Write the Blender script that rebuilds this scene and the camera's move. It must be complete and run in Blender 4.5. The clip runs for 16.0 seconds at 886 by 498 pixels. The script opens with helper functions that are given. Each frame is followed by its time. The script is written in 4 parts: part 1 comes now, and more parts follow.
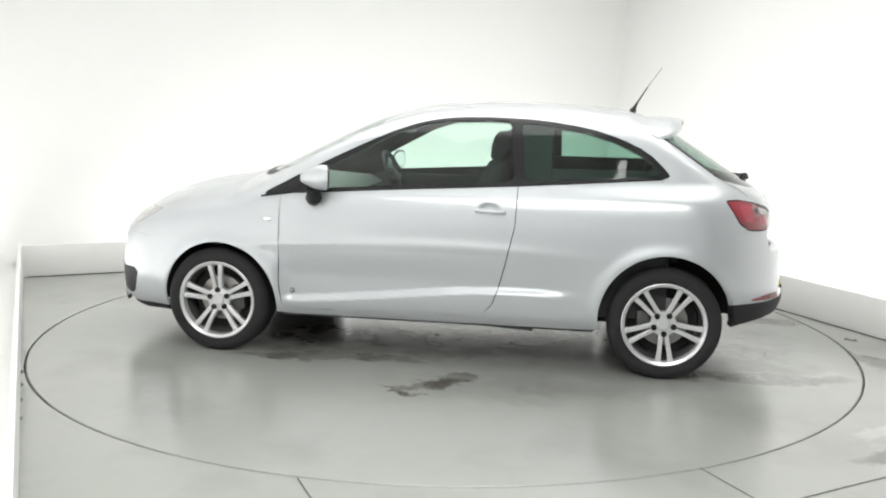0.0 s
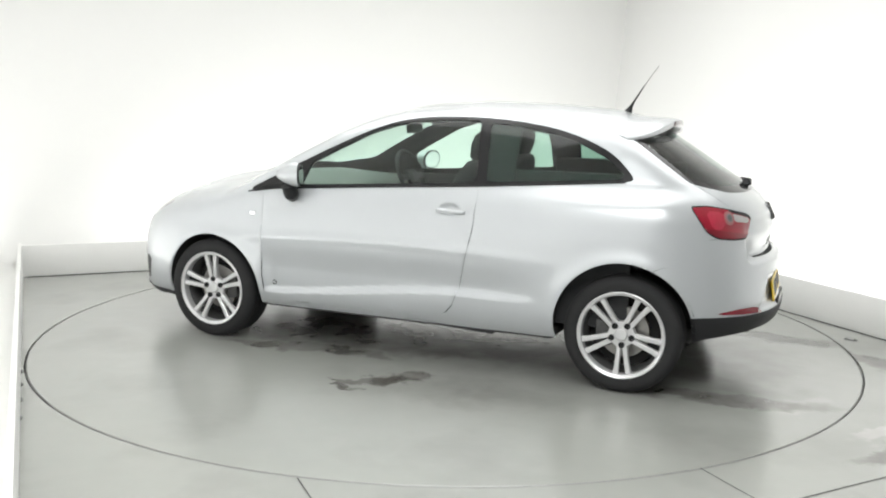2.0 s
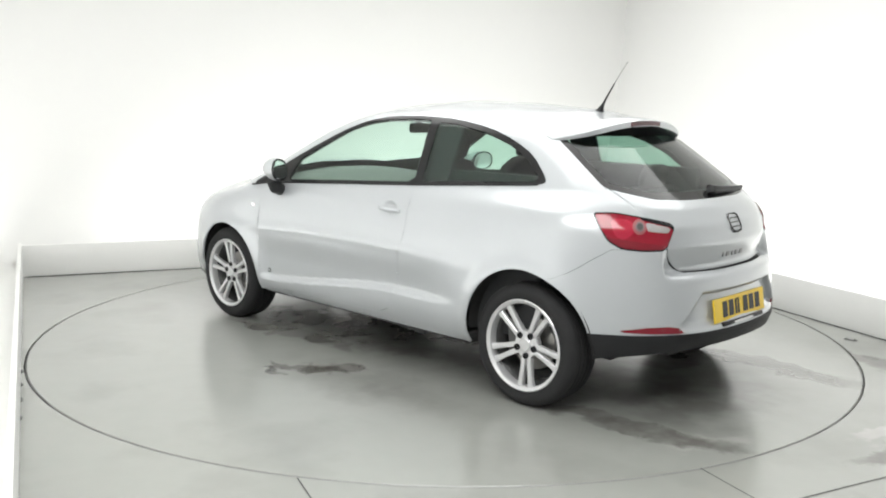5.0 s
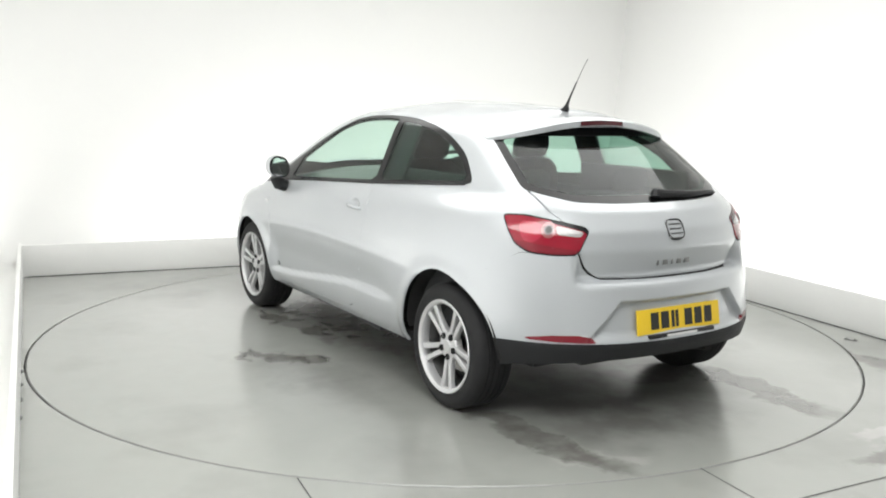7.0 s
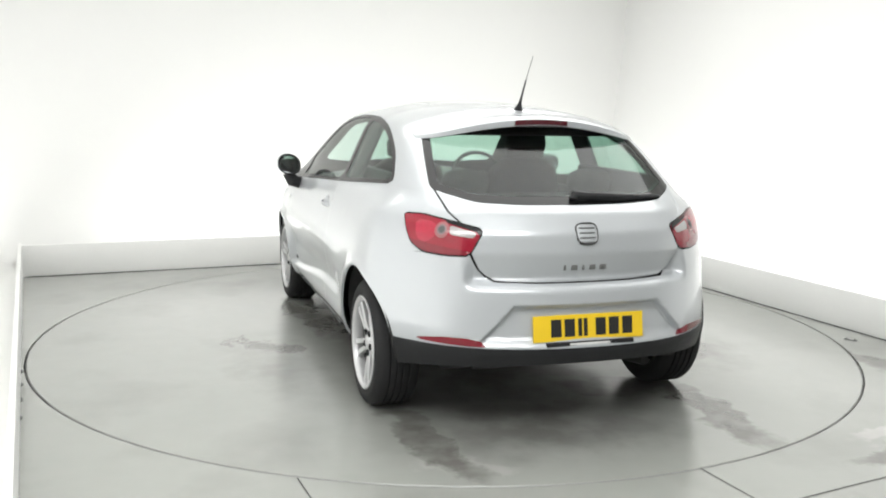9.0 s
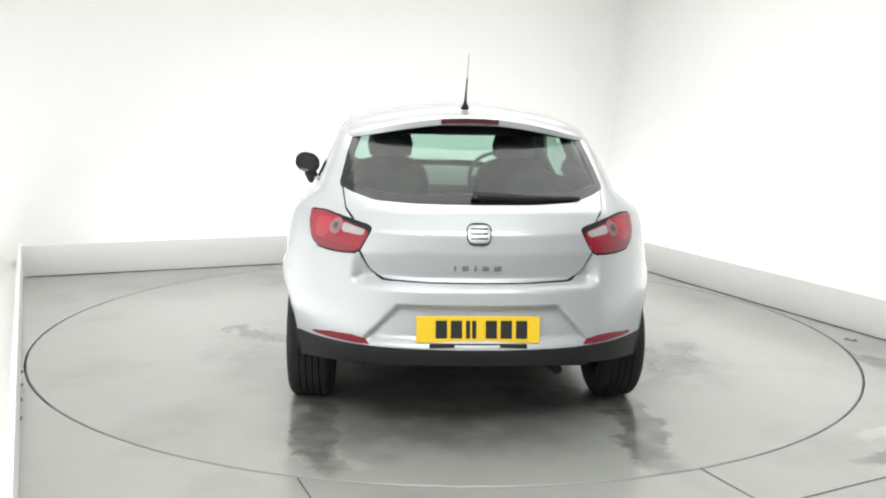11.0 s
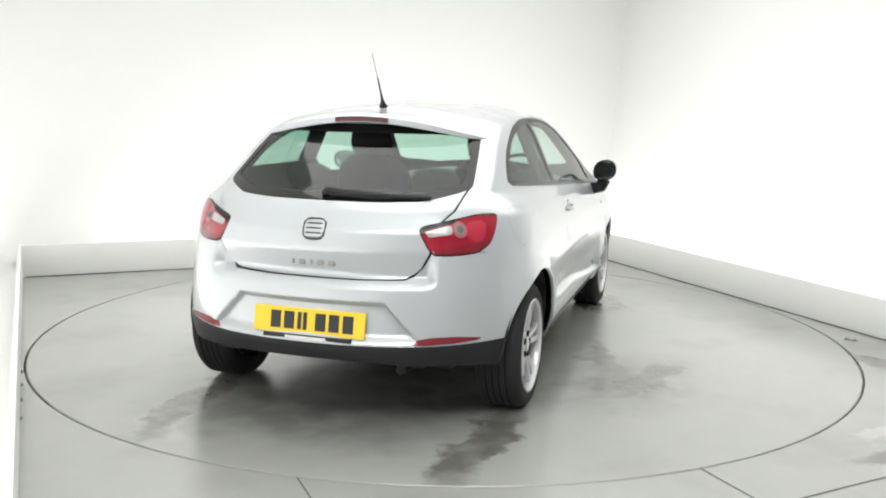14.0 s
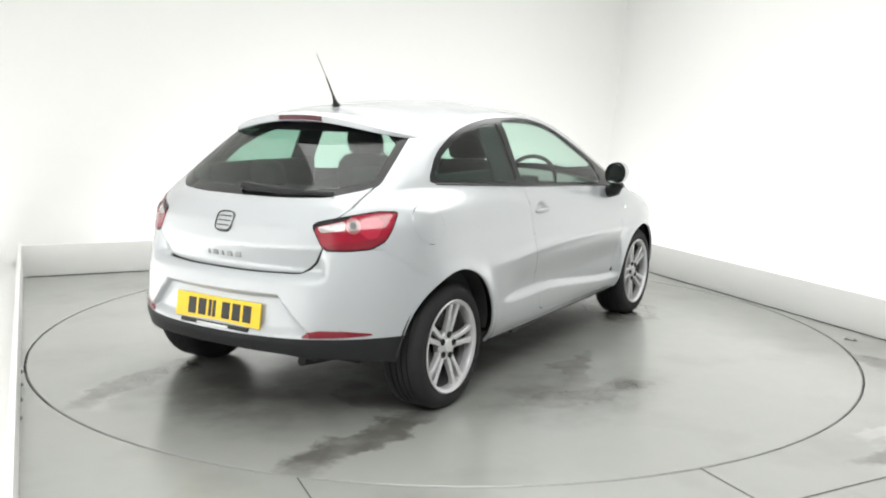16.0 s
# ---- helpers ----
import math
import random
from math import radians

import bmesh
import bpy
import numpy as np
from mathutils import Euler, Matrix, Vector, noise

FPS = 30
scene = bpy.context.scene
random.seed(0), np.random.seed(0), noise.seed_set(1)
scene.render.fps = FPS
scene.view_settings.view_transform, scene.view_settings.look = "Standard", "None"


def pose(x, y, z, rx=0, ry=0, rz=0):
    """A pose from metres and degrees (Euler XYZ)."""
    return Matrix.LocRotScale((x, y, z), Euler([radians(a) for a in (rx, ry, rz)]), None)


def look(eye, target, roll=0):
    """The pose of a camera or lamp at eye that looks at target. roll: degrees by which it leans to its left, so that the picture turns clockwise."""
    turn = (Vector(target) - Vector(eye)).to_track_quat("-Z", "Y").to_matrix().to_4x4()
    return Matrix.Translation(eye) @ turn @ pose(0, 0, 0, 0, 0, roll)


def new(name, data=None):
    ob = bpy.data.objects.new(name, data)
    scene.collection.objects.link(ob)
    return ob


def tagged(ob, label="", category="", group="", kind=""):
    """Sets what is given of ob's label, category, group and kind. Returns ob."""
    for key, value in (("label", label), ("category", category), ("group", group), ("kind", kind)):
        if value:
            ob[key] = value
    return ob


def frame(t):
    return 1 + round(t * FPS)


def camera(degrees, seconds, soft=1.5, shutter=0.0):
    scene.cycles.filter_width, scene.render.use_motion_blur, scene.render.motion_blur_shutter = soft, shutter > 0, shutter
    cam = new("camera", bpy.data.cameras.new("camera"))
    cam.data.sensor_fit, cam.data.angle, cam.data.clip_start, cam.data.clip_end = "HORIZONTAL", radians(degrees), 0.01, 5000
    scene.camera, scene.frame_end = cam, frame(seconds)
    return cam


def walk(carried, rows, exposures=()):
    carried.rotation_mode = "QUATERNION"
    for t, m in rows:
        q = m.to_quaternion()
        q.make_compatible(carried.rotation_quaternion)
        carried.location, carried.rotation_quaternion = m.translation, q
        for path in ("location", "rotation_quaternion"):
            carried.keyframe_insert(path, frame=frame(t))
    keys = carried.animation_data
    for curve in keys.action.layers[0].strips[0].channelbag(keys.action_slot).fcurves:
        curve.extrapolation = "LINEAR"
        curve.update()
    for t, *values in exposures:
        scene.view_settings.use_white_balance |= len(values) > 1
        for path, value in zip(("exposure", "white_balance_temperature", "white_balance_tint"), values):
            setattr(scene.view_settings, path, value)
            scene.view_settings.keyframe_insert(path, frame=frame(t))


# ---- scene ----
# Camera on a tripod before a car turntable; the turntable's axis is the world's origin
cam = camera(51.96, 16.0, soft=2.0)
EYE, YAW, TILT, ROLL = Vector((0.0, -5.669, 1.4135)), -0.2054, -9.0237, 1.127
AIM = EYE + Vector((math.sin(radians(YAW)) * math.cos(radians(TILT)), math.cos(radians(YAW)) * math.cos(radians(TILT)), math.sin(radians(TILT))))
walk(cam, [(0.0, look(EYE, AIM, ROLL)), (16.0, look(EYE, AIM, ROLL))], exposures=[(0.0, 0.50), (16.0, 0.50)])

# heading of the car (degrees) as the turntable turns
TURN = [(0.0, 170.86), (1.0, 164.12), (2.0, 157.37), (3.0, 150.60), (4.0, 143.63), (6.5, 126.26), (7.5, 119.12), (9.0, 108.44), (11.5, 90.60), (13.0, 79.91), (14.5, 69.27), (16.0, 58.58)]
CAR_X = -0.06  # middle of the wheelbase, along the car, from the axis


# ---- world and light
world = bpy.data.worlds.new("world")
world.use_nodes = True
world.node_tree.nodes["Background"].inputs[0].default_value = (0.9, 0.95, 1.0, 1)
world.node_tree.nodes["Background"].inputs[1].default_value = 0.05
scene.world = world

E1, E2 = Vector((0.914, 0.405, 0)).normalized(), Vector((-0.405, 0.914, 0)).normalized()  # across and along the bay
BAY_L, BAY_R, BAY_B, BAY_F = -2.466, 2.507, 2.605, -4.2
BAYROT = math.degrees(math.atan2(E1.y, E1.x))


def bay(a, b, z=0.0):
    """A place from metres across and along the bay."""
    return E1 * a + E2 * b + Vector((0, 0, z))


def area_lamp(name, a, b, z, sx, sy, watts, rx=0.0, ry=0.0, color=(1, 1, 1)):
    data = bpy.data.lights.new(name, "AREA")
    data.shape, data.size, data.size_y, data.energy, data.color = "RECTANGLE", sx, sy, watts, color
    ob = new(name, data)
    ob.matrix_basis = Matrix.Translation(bay(a, b, z)) @ pose(0, 0, 0, 0, 0, BAYROT) @ pose(0, 0, 0, rx, ry, 0)
    return ob


# soft ceiling panels over the turntable, and light strips hidden behind the low parapets
area_lamp("ceiling_softbox", 0.7, 0.3, 3.36, 4.6, 4.6, 112, color=(0.995, 1.0, 0.985))
area_lamp("ceiling_softbox", -1.9, -4.2, 3.36, 3.4, 2.2, 120, color=(0.995, 1.0, 0.985))
area_lamp("strip_light", 1.1, BAY_B + 0.13, 0.20, 5.6, 0.14, 34, rx=135, color=(0.995, 1.0, 0.985))
area_lamp("strip_light", BAY_R + 0.13, -0.8, 0.20, 0.14, 6.6, 42, ry=-135, color=(0.995, 1.0, 0.985))
area_lamp("strip_light", -2.64, -0.2, 0.20, 0.14, 5.8, 92, ry=135, color=(0.995, 1.0, 0.985))


# ---- materials
def material(name, color, rough=0.5, metal=0.0, coat=0.0, vary=0.06, scale=6.0, bump=0.0, bump_scale=60.0, spec=0.5, random_tone=0.0):
    """A surface with tone and roughness varied at two scales, and a fine relief."""
    m = bpy.data.materials.new(name)
    m.use_nodes = True
    nt = m.node_tree
    b = nt.nodes["Principled BSDF"]
    b.inputs["Metallic"].default_value = metal
    b.inputs["Coat Weight"].default_value = coat
    b.inputs["Coat Roughness"].default_value = 0.06
    b.inputs["Specular IOR Level"].default_value = spec
    tc = nt.nodes.new("ShaderNodeTexCoord")
    n1, n2 = nt.nodes.new("ShaderNodeTexNoise"), nt.nodes.new("ShaderNodeTexNoise")
    n1.inputs["Scale"].default_value, n2.inputs["Scale"].default_value = scale, scale * 9
    n1.inputs["Detail"].default_value = n2.inputs["Detail"].default_value = 4
    mix = nt.nodes.new("ShaderNodeMix")
    mix.data_type, mix.blend_type = "RGBA", "MIX"
    add = nt.nodes.new("ShaderNodeMath")
    add.operation = "ADD"
    half = nt.nodes.new("ShaderNodeMath")
    half.operation = "MULTIPLY"
    half.inputs[1].default_value = 0.5
    for n in (n1, n2):
        nt.links.new(tc.outputs["Object"], n.inputs["Vector"])
    nt.links.new(n1.outputs["Fac"], add.inputs[0])
    nt.links.new(n2.outputs["Fac"], add.inputs[1])
    nt.links.new(add.outputs[0], half.inputs[0])
    nt.links.new(half.outputs[0], mix.inputs["Factor"])
    mix.inputs["A"].default_value = (*[min(1, c * (1 - vary)) for c in color], 1)
    mix.inputs["B"].default_value = (*[min(1, c * (1 + vary)) for c in color], 1)
    nt.links.new(mix.outputs["Result"], b.inputs["Base Color"])
    mr = nt.nodes.new("ShaderNodeMapRange")
    mr.inputs["To Min"].default_value, mr.inputs["To Max"].default_value = max(0.02, rough * 0.85), min(1, rough * 1.15)
    nt.links.new(n2.outputs["Fac"], mr.inputs["Value"])
    nt.links.new(mr.outputs["Result"], b.inputs["Roughness"])
    if bump:
        n3, bp = nt.nodes.new("ShaderNodeTexNoise"), nt.nodes.new("ShaderNodeBump")
        n3.inputs["Scale"].default_value = bump_scale
        n3.inputs["Detail"].default_value = 5
        nt.links.new(tc.outputs["Object"], n3.inputs["Vector"])
        bp.inputs["Strength"].default_value, bp.inputs["Distance"].default_value = bump, 0.004
        nt.links.new(n3.outputs["Fac"], bp.inputs["Height"])
        nt.links.new(bp.outputs["Normal"], b.inputs["Normal"])
    return m


def glass_material(name, tint, gloss_rough=0.01, ior=1.5):
    m = bpy.data.materials.new(name)
    m.use_nodes = True
    nt = m.node_tree
    nt.nodes.remove(nt.nodes["Principled BSDF"])
    out = nt.nodes["Material Output"]
    tr, gl, mx, fr, pw, sc = (nt.nodes.new("ShaderNode" + k) for k in ("BsdfTransparent", "BsdfGlossy", "MixShader", "LayerWeight", "Math", "MapRange"))
    tr.inputs["Color"].default_value = (*tint, 1)
    gl.inputs["Roughness"].default_value = gloss_rough
    base = 1.4 * ((ior - 1) / (ior + 1)) ** 2  # both faces of the pane
    fr.inputs["Blend"].default_value = 0.5
    pw.operation = "POWER"
    pw.inputs[1].default_value = 5.0
    sc.inputs["To Min"].default_value, sc.inputs["To Max"].default_value = base, 1.0
    nt.links.new(fr.outputs["Facing"], pw.inputs[0])
    nt.links.new(pw.outputs[0], sc.inputs["Value"])
    nt.links.new(sc.outputs["Result"], mx.inputs[0])
    nt.links.new(tr.outputs[0], mx.inputs[1])
    nt.links.new(gl.outputs[0], mx.inputs[2])
    nt.links.new(mx.outputs[0], out.inputs["Surface"])
    return m


PAINT = material("silver_paint", (0.475, 0.495, 0.515), 0.36, metal=0.3, coat=1.0, vary=0.02, scale=3)
BLACK = material("black_plastic", (0.016, 0.0165, 0.018), 0.5, vary=0.15, scale=20, bump=0.15, bump_scale=400, spec=0.3)
GLOSSBLACK = material("gloss_black", (0.010, 0.010, 0.011), 0.2, vary=0.1, spec=0.3)
PRINTED = material("black_ceramic_print", (0.008, 0.008, 0.008), 0.06, vary=0.1, spec=0.35)
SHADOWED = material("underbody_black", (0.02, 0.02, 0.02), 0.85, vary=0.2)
TRIM = material("grey_cloth_trim", (0.040, 0.041, 0.043), 0.9, vary=0.15, scale=30, bump=0.3, bump_scale=500)
CLOTH = material("charcoal_seat_cloth", (0.013, 0.014, 0.016), 0.95, vary=0.2, scale=25, bump=0.4, bump_scale=700)
DASH = material("grey_dashboard_plastic", (0.15, 0.155, 0.15), 0.5, vary=0.1, scale=30, bump=0.2, bump_scale=500)
LINING = material("pale_roof_lining", (0.42, 0.42, 0.41), 0.95, vary=0.06, scale=30)
RUBBER = material("tyre_rubber", (0.022, 0.022, 0.023), 0.75, vary=0.25, scale=14, bump=0.2, bump_scale=200, spec=0.25)
ALLOY = material("silver_alloy", (0.64, 0.64, 0.65), 0.32, metal=0.5, vary=0.05, scale=20)
DARKALLOY = material("dark_metal", (0.10, 0.10, 0.10), 0.5, metal=0.6, vary=0.3, scale=30)
DISC = material("brake_disc_steel", (0.32, 0.31, 0.30), 0.42, metal=0.9, vary=0.2, scale=40)
CHROME = material("chrome", (0.72, 0.73, 0.74), 0.1, metal=1.0, vary=0.02)
RED = material("red_lens", (0.27, 0.004, 0.020), 0.12, coat=0.6, vary=0.2, scale=25)
BRIGHTRED = material("bright_red_lens", (0.40, 0.018, 0.045), 0.12, coat=0.6, vary=0.3, scale=40)
DARKRED = material("dark_red_lens", (0.20, 0.006, 0.018), 0.2, coat=0.6, vary=0.2, scale=30)
CLEARRING = material("frosted_lens", (0.24, 0.17, 0.175), 0.2, coat=0.5, vary=0.3, scale=60)
MAROON = material("maroon_lens", (0.07, 0.006, 0.011), 0.2, coat=0.4, vary=0.2, scale=30)
WHITELENS = material("clear_lens", (0.38, 0.36, 0.36), 0.12, coat=0.8, vary=0.45, scale=60)
PINKLENS = material("pale_pink_lens", (0.34, 0.11, 0.12), 0.12, coat=0.8, vary=0.2, scale=60)
PLATE = material("yellow_plate", (0.83, 0.56, 0.02), 0.4, vary=0.04, scale=12)
PLATEINK = material("black_ink", (0.015, 0.015, 0.015), 0.5)
GLASS = glass_material("green_tinted_glass", (0.80, 0.93, 0.865))
REARGREEN = glass_material("dark_green_rear_glass", (0.50, 0.68, 0.60))
MIRROR = material("mirror_glass", (0.85, 0.86, 0.88), 0.03, metal=1.0, vary=0.01)
WALLWHITE = material("white_cove_paint", (0.665, 0.665, 0.653), 0.8, vary=0.012, scale=1.2, bump=0.05)
PARAPET = material("white_panel_paint", (0.74, 0.74, 0.725), 0.5, vary=0.03, scale=4, bump=0.05)
JOINT = material("dark_joint", (0.03, 0.03, 0.028), 0.8, vary=0.2)
STEEL = material("dull_bolt_steel", (0.25, 0.25, 0.25), 0.4, metal=0.8, vary=0.2, scale=40)
HALLGREY = material("grey_hall_paint", (0.74, 0.75, 0.74), 0.8, vary=0.06, scale=1)


def floor_material(name, stains_and_shade, base=(0.295, 0.302, 0.283)):
    """Worn grey floor paint: cloudy dirt, scuffs, and dark patches, wet staining and painted shade alike (x, y, turn,
    length, width, depth).
    """
    m = material(name, base, 0.23, vary=0.05, scale=0.9, bump=0.03, bump_scale=30, spec=0.75, coat=0.35)
    m.node_tree.nodes["Principled BSDF"].inputs["Coat Roughness"].default_value = 0.2
    nt = m.node_tree
    b = nt.nodes["Principled BSDF"]
    color_in = b.inputs["Base Color"].links[0].from_socket
    rough_in = b.inputs["Roughness"].links[0].from_socket
    tc = nt.nodes.new("ShaderNodeTexCoord")
    warp = nt.nodes.new("ShaderNodeTexNoise")
    warp.inputs["Scale"].default_value, warp.inputs["Detail"].default_value = 3.2, 8
    warp.inputs["Roughness"].default_value = 0.62
    nt.links.new(tc.outputs["Object"], warp.inputs["Vector"])
    sub = nt.nodes.new("ShaderNodeVectorMath")
    sub.operation = "SUBTRACT"
    sub.inputs[1].default_value = (0.5, 0.5, 0.5)
    nt.links.new(warp.outputs["Color"], sub.inputs[0])
    amp = nt.nodes.new("ShaderNodeVectorMath")
    amp.operation = "MULTIPLY_ADD"
    amp.inputs[1].default_value = (0.55, 0.55, 0)
    nt.links.new(sub.outputs[0], amp.inputs[0])
    nt.links.new(tc.outputs["Object"], amp.inputs[2])
    total, pale = None, None
    for x, y, turn, length, width, depth, *core in stains_and_shade:
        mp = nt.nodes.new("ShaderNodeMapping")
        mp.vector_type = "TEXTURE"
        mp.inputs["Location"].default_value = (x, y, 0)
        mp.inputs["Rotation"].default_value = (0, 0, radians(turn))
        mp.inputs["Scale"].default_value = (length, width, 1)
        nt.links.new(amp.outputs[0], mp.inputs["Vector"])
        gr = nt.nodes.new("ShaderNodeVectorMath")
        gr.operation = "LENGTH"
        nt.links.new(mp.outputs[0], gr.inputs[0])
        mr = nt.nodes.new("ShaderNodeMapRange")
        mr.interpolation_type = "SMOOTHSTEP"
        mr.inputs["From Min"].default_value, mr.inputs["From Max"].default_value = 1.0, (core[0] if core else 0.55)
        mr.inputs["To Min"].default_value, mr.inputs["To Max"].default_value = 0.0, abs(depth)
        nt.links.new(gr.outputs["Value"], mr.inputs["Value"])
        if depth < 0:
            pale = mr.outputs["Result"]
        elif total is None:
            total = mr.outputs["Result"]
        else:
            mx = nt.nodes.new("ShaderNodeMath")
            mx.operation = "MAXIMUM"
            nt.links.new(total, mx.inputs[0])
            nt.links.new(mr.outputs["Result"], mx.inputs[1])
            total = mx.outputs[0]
    # the patches, painted shade too, break up into drier and wetter spots
    spots, lift_ = nt.nodes.new("ShaderNodeTexNoise"), nt.nodes.new("ShaderNodeMapRange")
    spots.inputs["Scale"].default_value, spots.inputs["Detail"].default_value, spots.inputs["Roughness"].default_value = 4.5, 4, 0.5
    nt.links.new(tc.outputs["Object"], spots.inputs["Vector"])
    lift_.inputs["From Min"].default_value, lift_.inputs["From Max"].default_value = 0.36, 0.56
    lift_.inputs["To Min"].default_value, lift_.inputs["To Max"].default_value = 0.55, 1.0
    nt.links.new(spots.outputs["Fac"], lift_.inputs["Value"])
    broken = nt.nodes.new("ShaderNodeMath")
    broken.operation = "MULTIPLY"
    nt.links.new(total, broken.inputs[0])
    nt.links.new(lift_.outputs["Result"], broken.inputs[1])
    total = broken.outputs[0]
    # cloudy traffic dirt over all
    cl = nt.nodes.new("ShaderNodeTexNoise")
    cl.inputs["Scale"].default_value, cl.inputs["Detail"].default_value = 1.3, 7
    nt.links.new(tc.outputs["Object"], cl.inputs["Vector"])
    cm = nt.nodes.new("ShaderNodeMapRange")
    cm.inputs["From Min"].default_value, cm.inputs["From Max"].default_value = 0.52, 0.85
    cm.inputs["To Max"].default_value = 0.35
    nt.links.new(cl.outputs["Fac"], cm.inputs["Value"])
    last = nt.nodes.new("ShaderNodeMath")
    last.operation = "MAXIMUM"
    nt.links.new(cm.outputs["Result"], last.inputs[0])
    if total is not None:
        nt.links.new(total, last.inputs[1])
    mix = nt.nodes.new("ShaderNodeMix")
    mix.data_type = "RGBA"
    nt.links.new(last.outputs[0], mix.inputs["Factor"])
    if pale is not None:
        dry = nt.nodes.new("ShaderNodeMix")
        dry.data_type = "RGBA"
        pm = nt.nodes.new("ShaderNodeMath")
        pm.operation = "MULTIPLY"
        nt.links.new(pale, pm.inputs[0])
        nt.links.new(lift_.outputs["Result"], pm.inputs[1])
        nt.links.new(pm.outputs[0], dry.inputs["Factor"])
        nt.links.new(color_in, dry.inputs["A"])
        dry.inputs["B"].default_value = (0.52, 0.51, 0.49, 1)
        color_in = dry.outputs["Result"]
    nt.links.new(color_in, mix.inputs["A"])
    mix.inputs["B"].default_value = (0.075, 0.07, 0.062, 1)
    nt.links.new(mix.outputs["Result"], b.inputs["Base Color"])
    rm = nt.nodes.new("ShaderNodeMix")
    nt.links.new(last.outputs[0], rm.inputs["Factor"])
    nt.links.new(rough_in, rm.inputs["A"])
    rm.inputs["B"].default_value = 0.18
    nt.links.new(rm.outputs["Result"], b.inputs["Roughness"])
    return m


# The two largest soft patches paint the car's shade, with dirt, into the deck
STAINS_AND_SHADE = [(-0.14, 1.16, 12, 0.26, 0.09, 1.0), (-0.02, 1.27, -40, 0.16, 0.06, 0.9), (-0.28, 1.06, 55, 0.13, 0.06, 0.9), (-0.45, 0.0, 0, 2.2, 1.25, 0.60, 0.1), (-1.75, 0.15, 85, 1.0, 0.6, 0.60, 0.1), (-0.75, -1.2, -20, 0.8, 0.5, 0.6, 0.1), (-0.6, 1.15, 5, 0.9, 0.35, 0.35, 0.1), (-1.85, 0.68, 12, 0.60, 0.15, 0.75), (-1.85, -0.74, -4, 0.62, 0.15, 0.8), (-0.75, -1.28, -25, 0.55, 0.16, 0.75), (-0.35, -1.05, 15, 0.5, 0.12, 0.6),
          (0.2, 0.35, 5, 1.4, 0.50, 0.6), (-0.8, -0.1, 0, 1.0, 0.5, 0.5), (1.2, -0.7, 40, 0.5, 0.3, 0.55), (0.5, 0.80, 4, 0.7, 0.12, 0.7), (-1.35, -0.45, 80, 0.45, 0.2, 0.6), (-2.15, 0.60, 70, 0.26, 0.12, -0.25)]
TABLEPAINT = floor_material("grey_turntable_paint", STAINS_AND_SHADE)
FLOORPAINT = floor_material("grey_floor_paint", [(2.05, -1.95, 24, 0.55, 0.14, 0.7), (1.3, -2.9, 60, 0.6, 0.2, 0.4), (2.45, -0.6, -60, 0.5, 0.12, 0.5), (2.02, -1.72, 24, 0.30, 0.10, -0.45)])


# ---- mesh helpers
def mesh_object(name, verts, faces, mat, parent=None, label="", smooth=True, normals=None):
    me = bpy.data.meshes.new(name)
    me.from_pydata(np.asarray(verts, float).tolist(), [], [list(map(int, f)) for f in faces])
    me.materials.append(mat)
    me.polygons.foreach_set("use_smooth", [smooth] * len(me.polygons))
    if normals is not None:
        me.normals_split_custom_set_from_vertices(np.asarray(normals, float).tolist())
    me.update()
    ob = new(name, me)
    if parent is not None:
        ob.parent = parent
    if label:
        tagged(ob, label)
    return ob


def part(name, bm, mat, parent=None, label="", smooth=True, sharp=0.6):
    """Links a bmesh as one mesh object."""
    bmesh.ops.recalc_face_normals(bm, faces=bm.faces)
    for f in bm.faces:
        f.smooth = smooth
    if smooth:
        for e in bm.edges:
            if len(e.link_faces) == 2 and e.calc_face_angle(0) > sharp:
                e.smooth = False
    me = bpy.data.meshes.new(name)
    bm.to_mesh(me)
    bm.free()
    me.materials.append(mat)
    ob = new(name, me)
    if parent is not None:
        ob.parent = parent
    if label:
        tagged(ob, label)
    return ob


def box(bm, x0, x1, y0, y1, z0, z1, bevel=0.0, segments=2, m=None):
    r = bmesh.ops.create_cube(bm, size=1.0, matrix=Matrix.Translation(((x0 + x1) / 2, (y0 + y1) / 2, (z0 + z1) / 2)) @ Matrix.Diagonal((x1 - x0, y1 - y0, z1 - z0, 1)))
    verts = r["verts"]
    if bevel:
        r = bmesh.ops.bevel(bm, geom=list({e for v in verts for e in v.link_edges}), offset=bevel, segments=segments, affect="EDGES", profile=0.5)
        verts = list({v for f in r["faces"] for v in f.verts} | {v for v in verts if v.is_valid})
    if m is not None:
        bmesh.ops.transform(bm, matrix=m, verts=verts)
    return verts


def boxes(*specs):
    bm = bmesh.new()
    for s in specs:
        box(bm, *s)
    return bm


def lathe(profile, steps=64, closed=False):
    """A body of revolution about the y axis; profile: (radius, y) in order."""
    bm = bmesh.new()
    rings = []
    for r, y in profile:
        rings.append([bm.verts.new((r * math.cos(2 * math.pi * i / steps), y, r * math.sin(2 * math.pi * i / steps))) for i in range(steps)] if r > 1e-6 else [bm.verts.new((0, y, 0))])
    pairs = list(zip(rings, rings[1:])) + ([(rings[-1], rings[0])] if closed else [])
    for a, b in pairs:
        for i in range(steps):
            j = (i + 1) % steps
            f = [a[i % len(a)], a[j % len(a)], b[j % len(b)], b[i % len(b)]]
            f = list(dict.fromkeys(f))
            if len(f) > 2:
                bm.faces.new(f)
    return bm


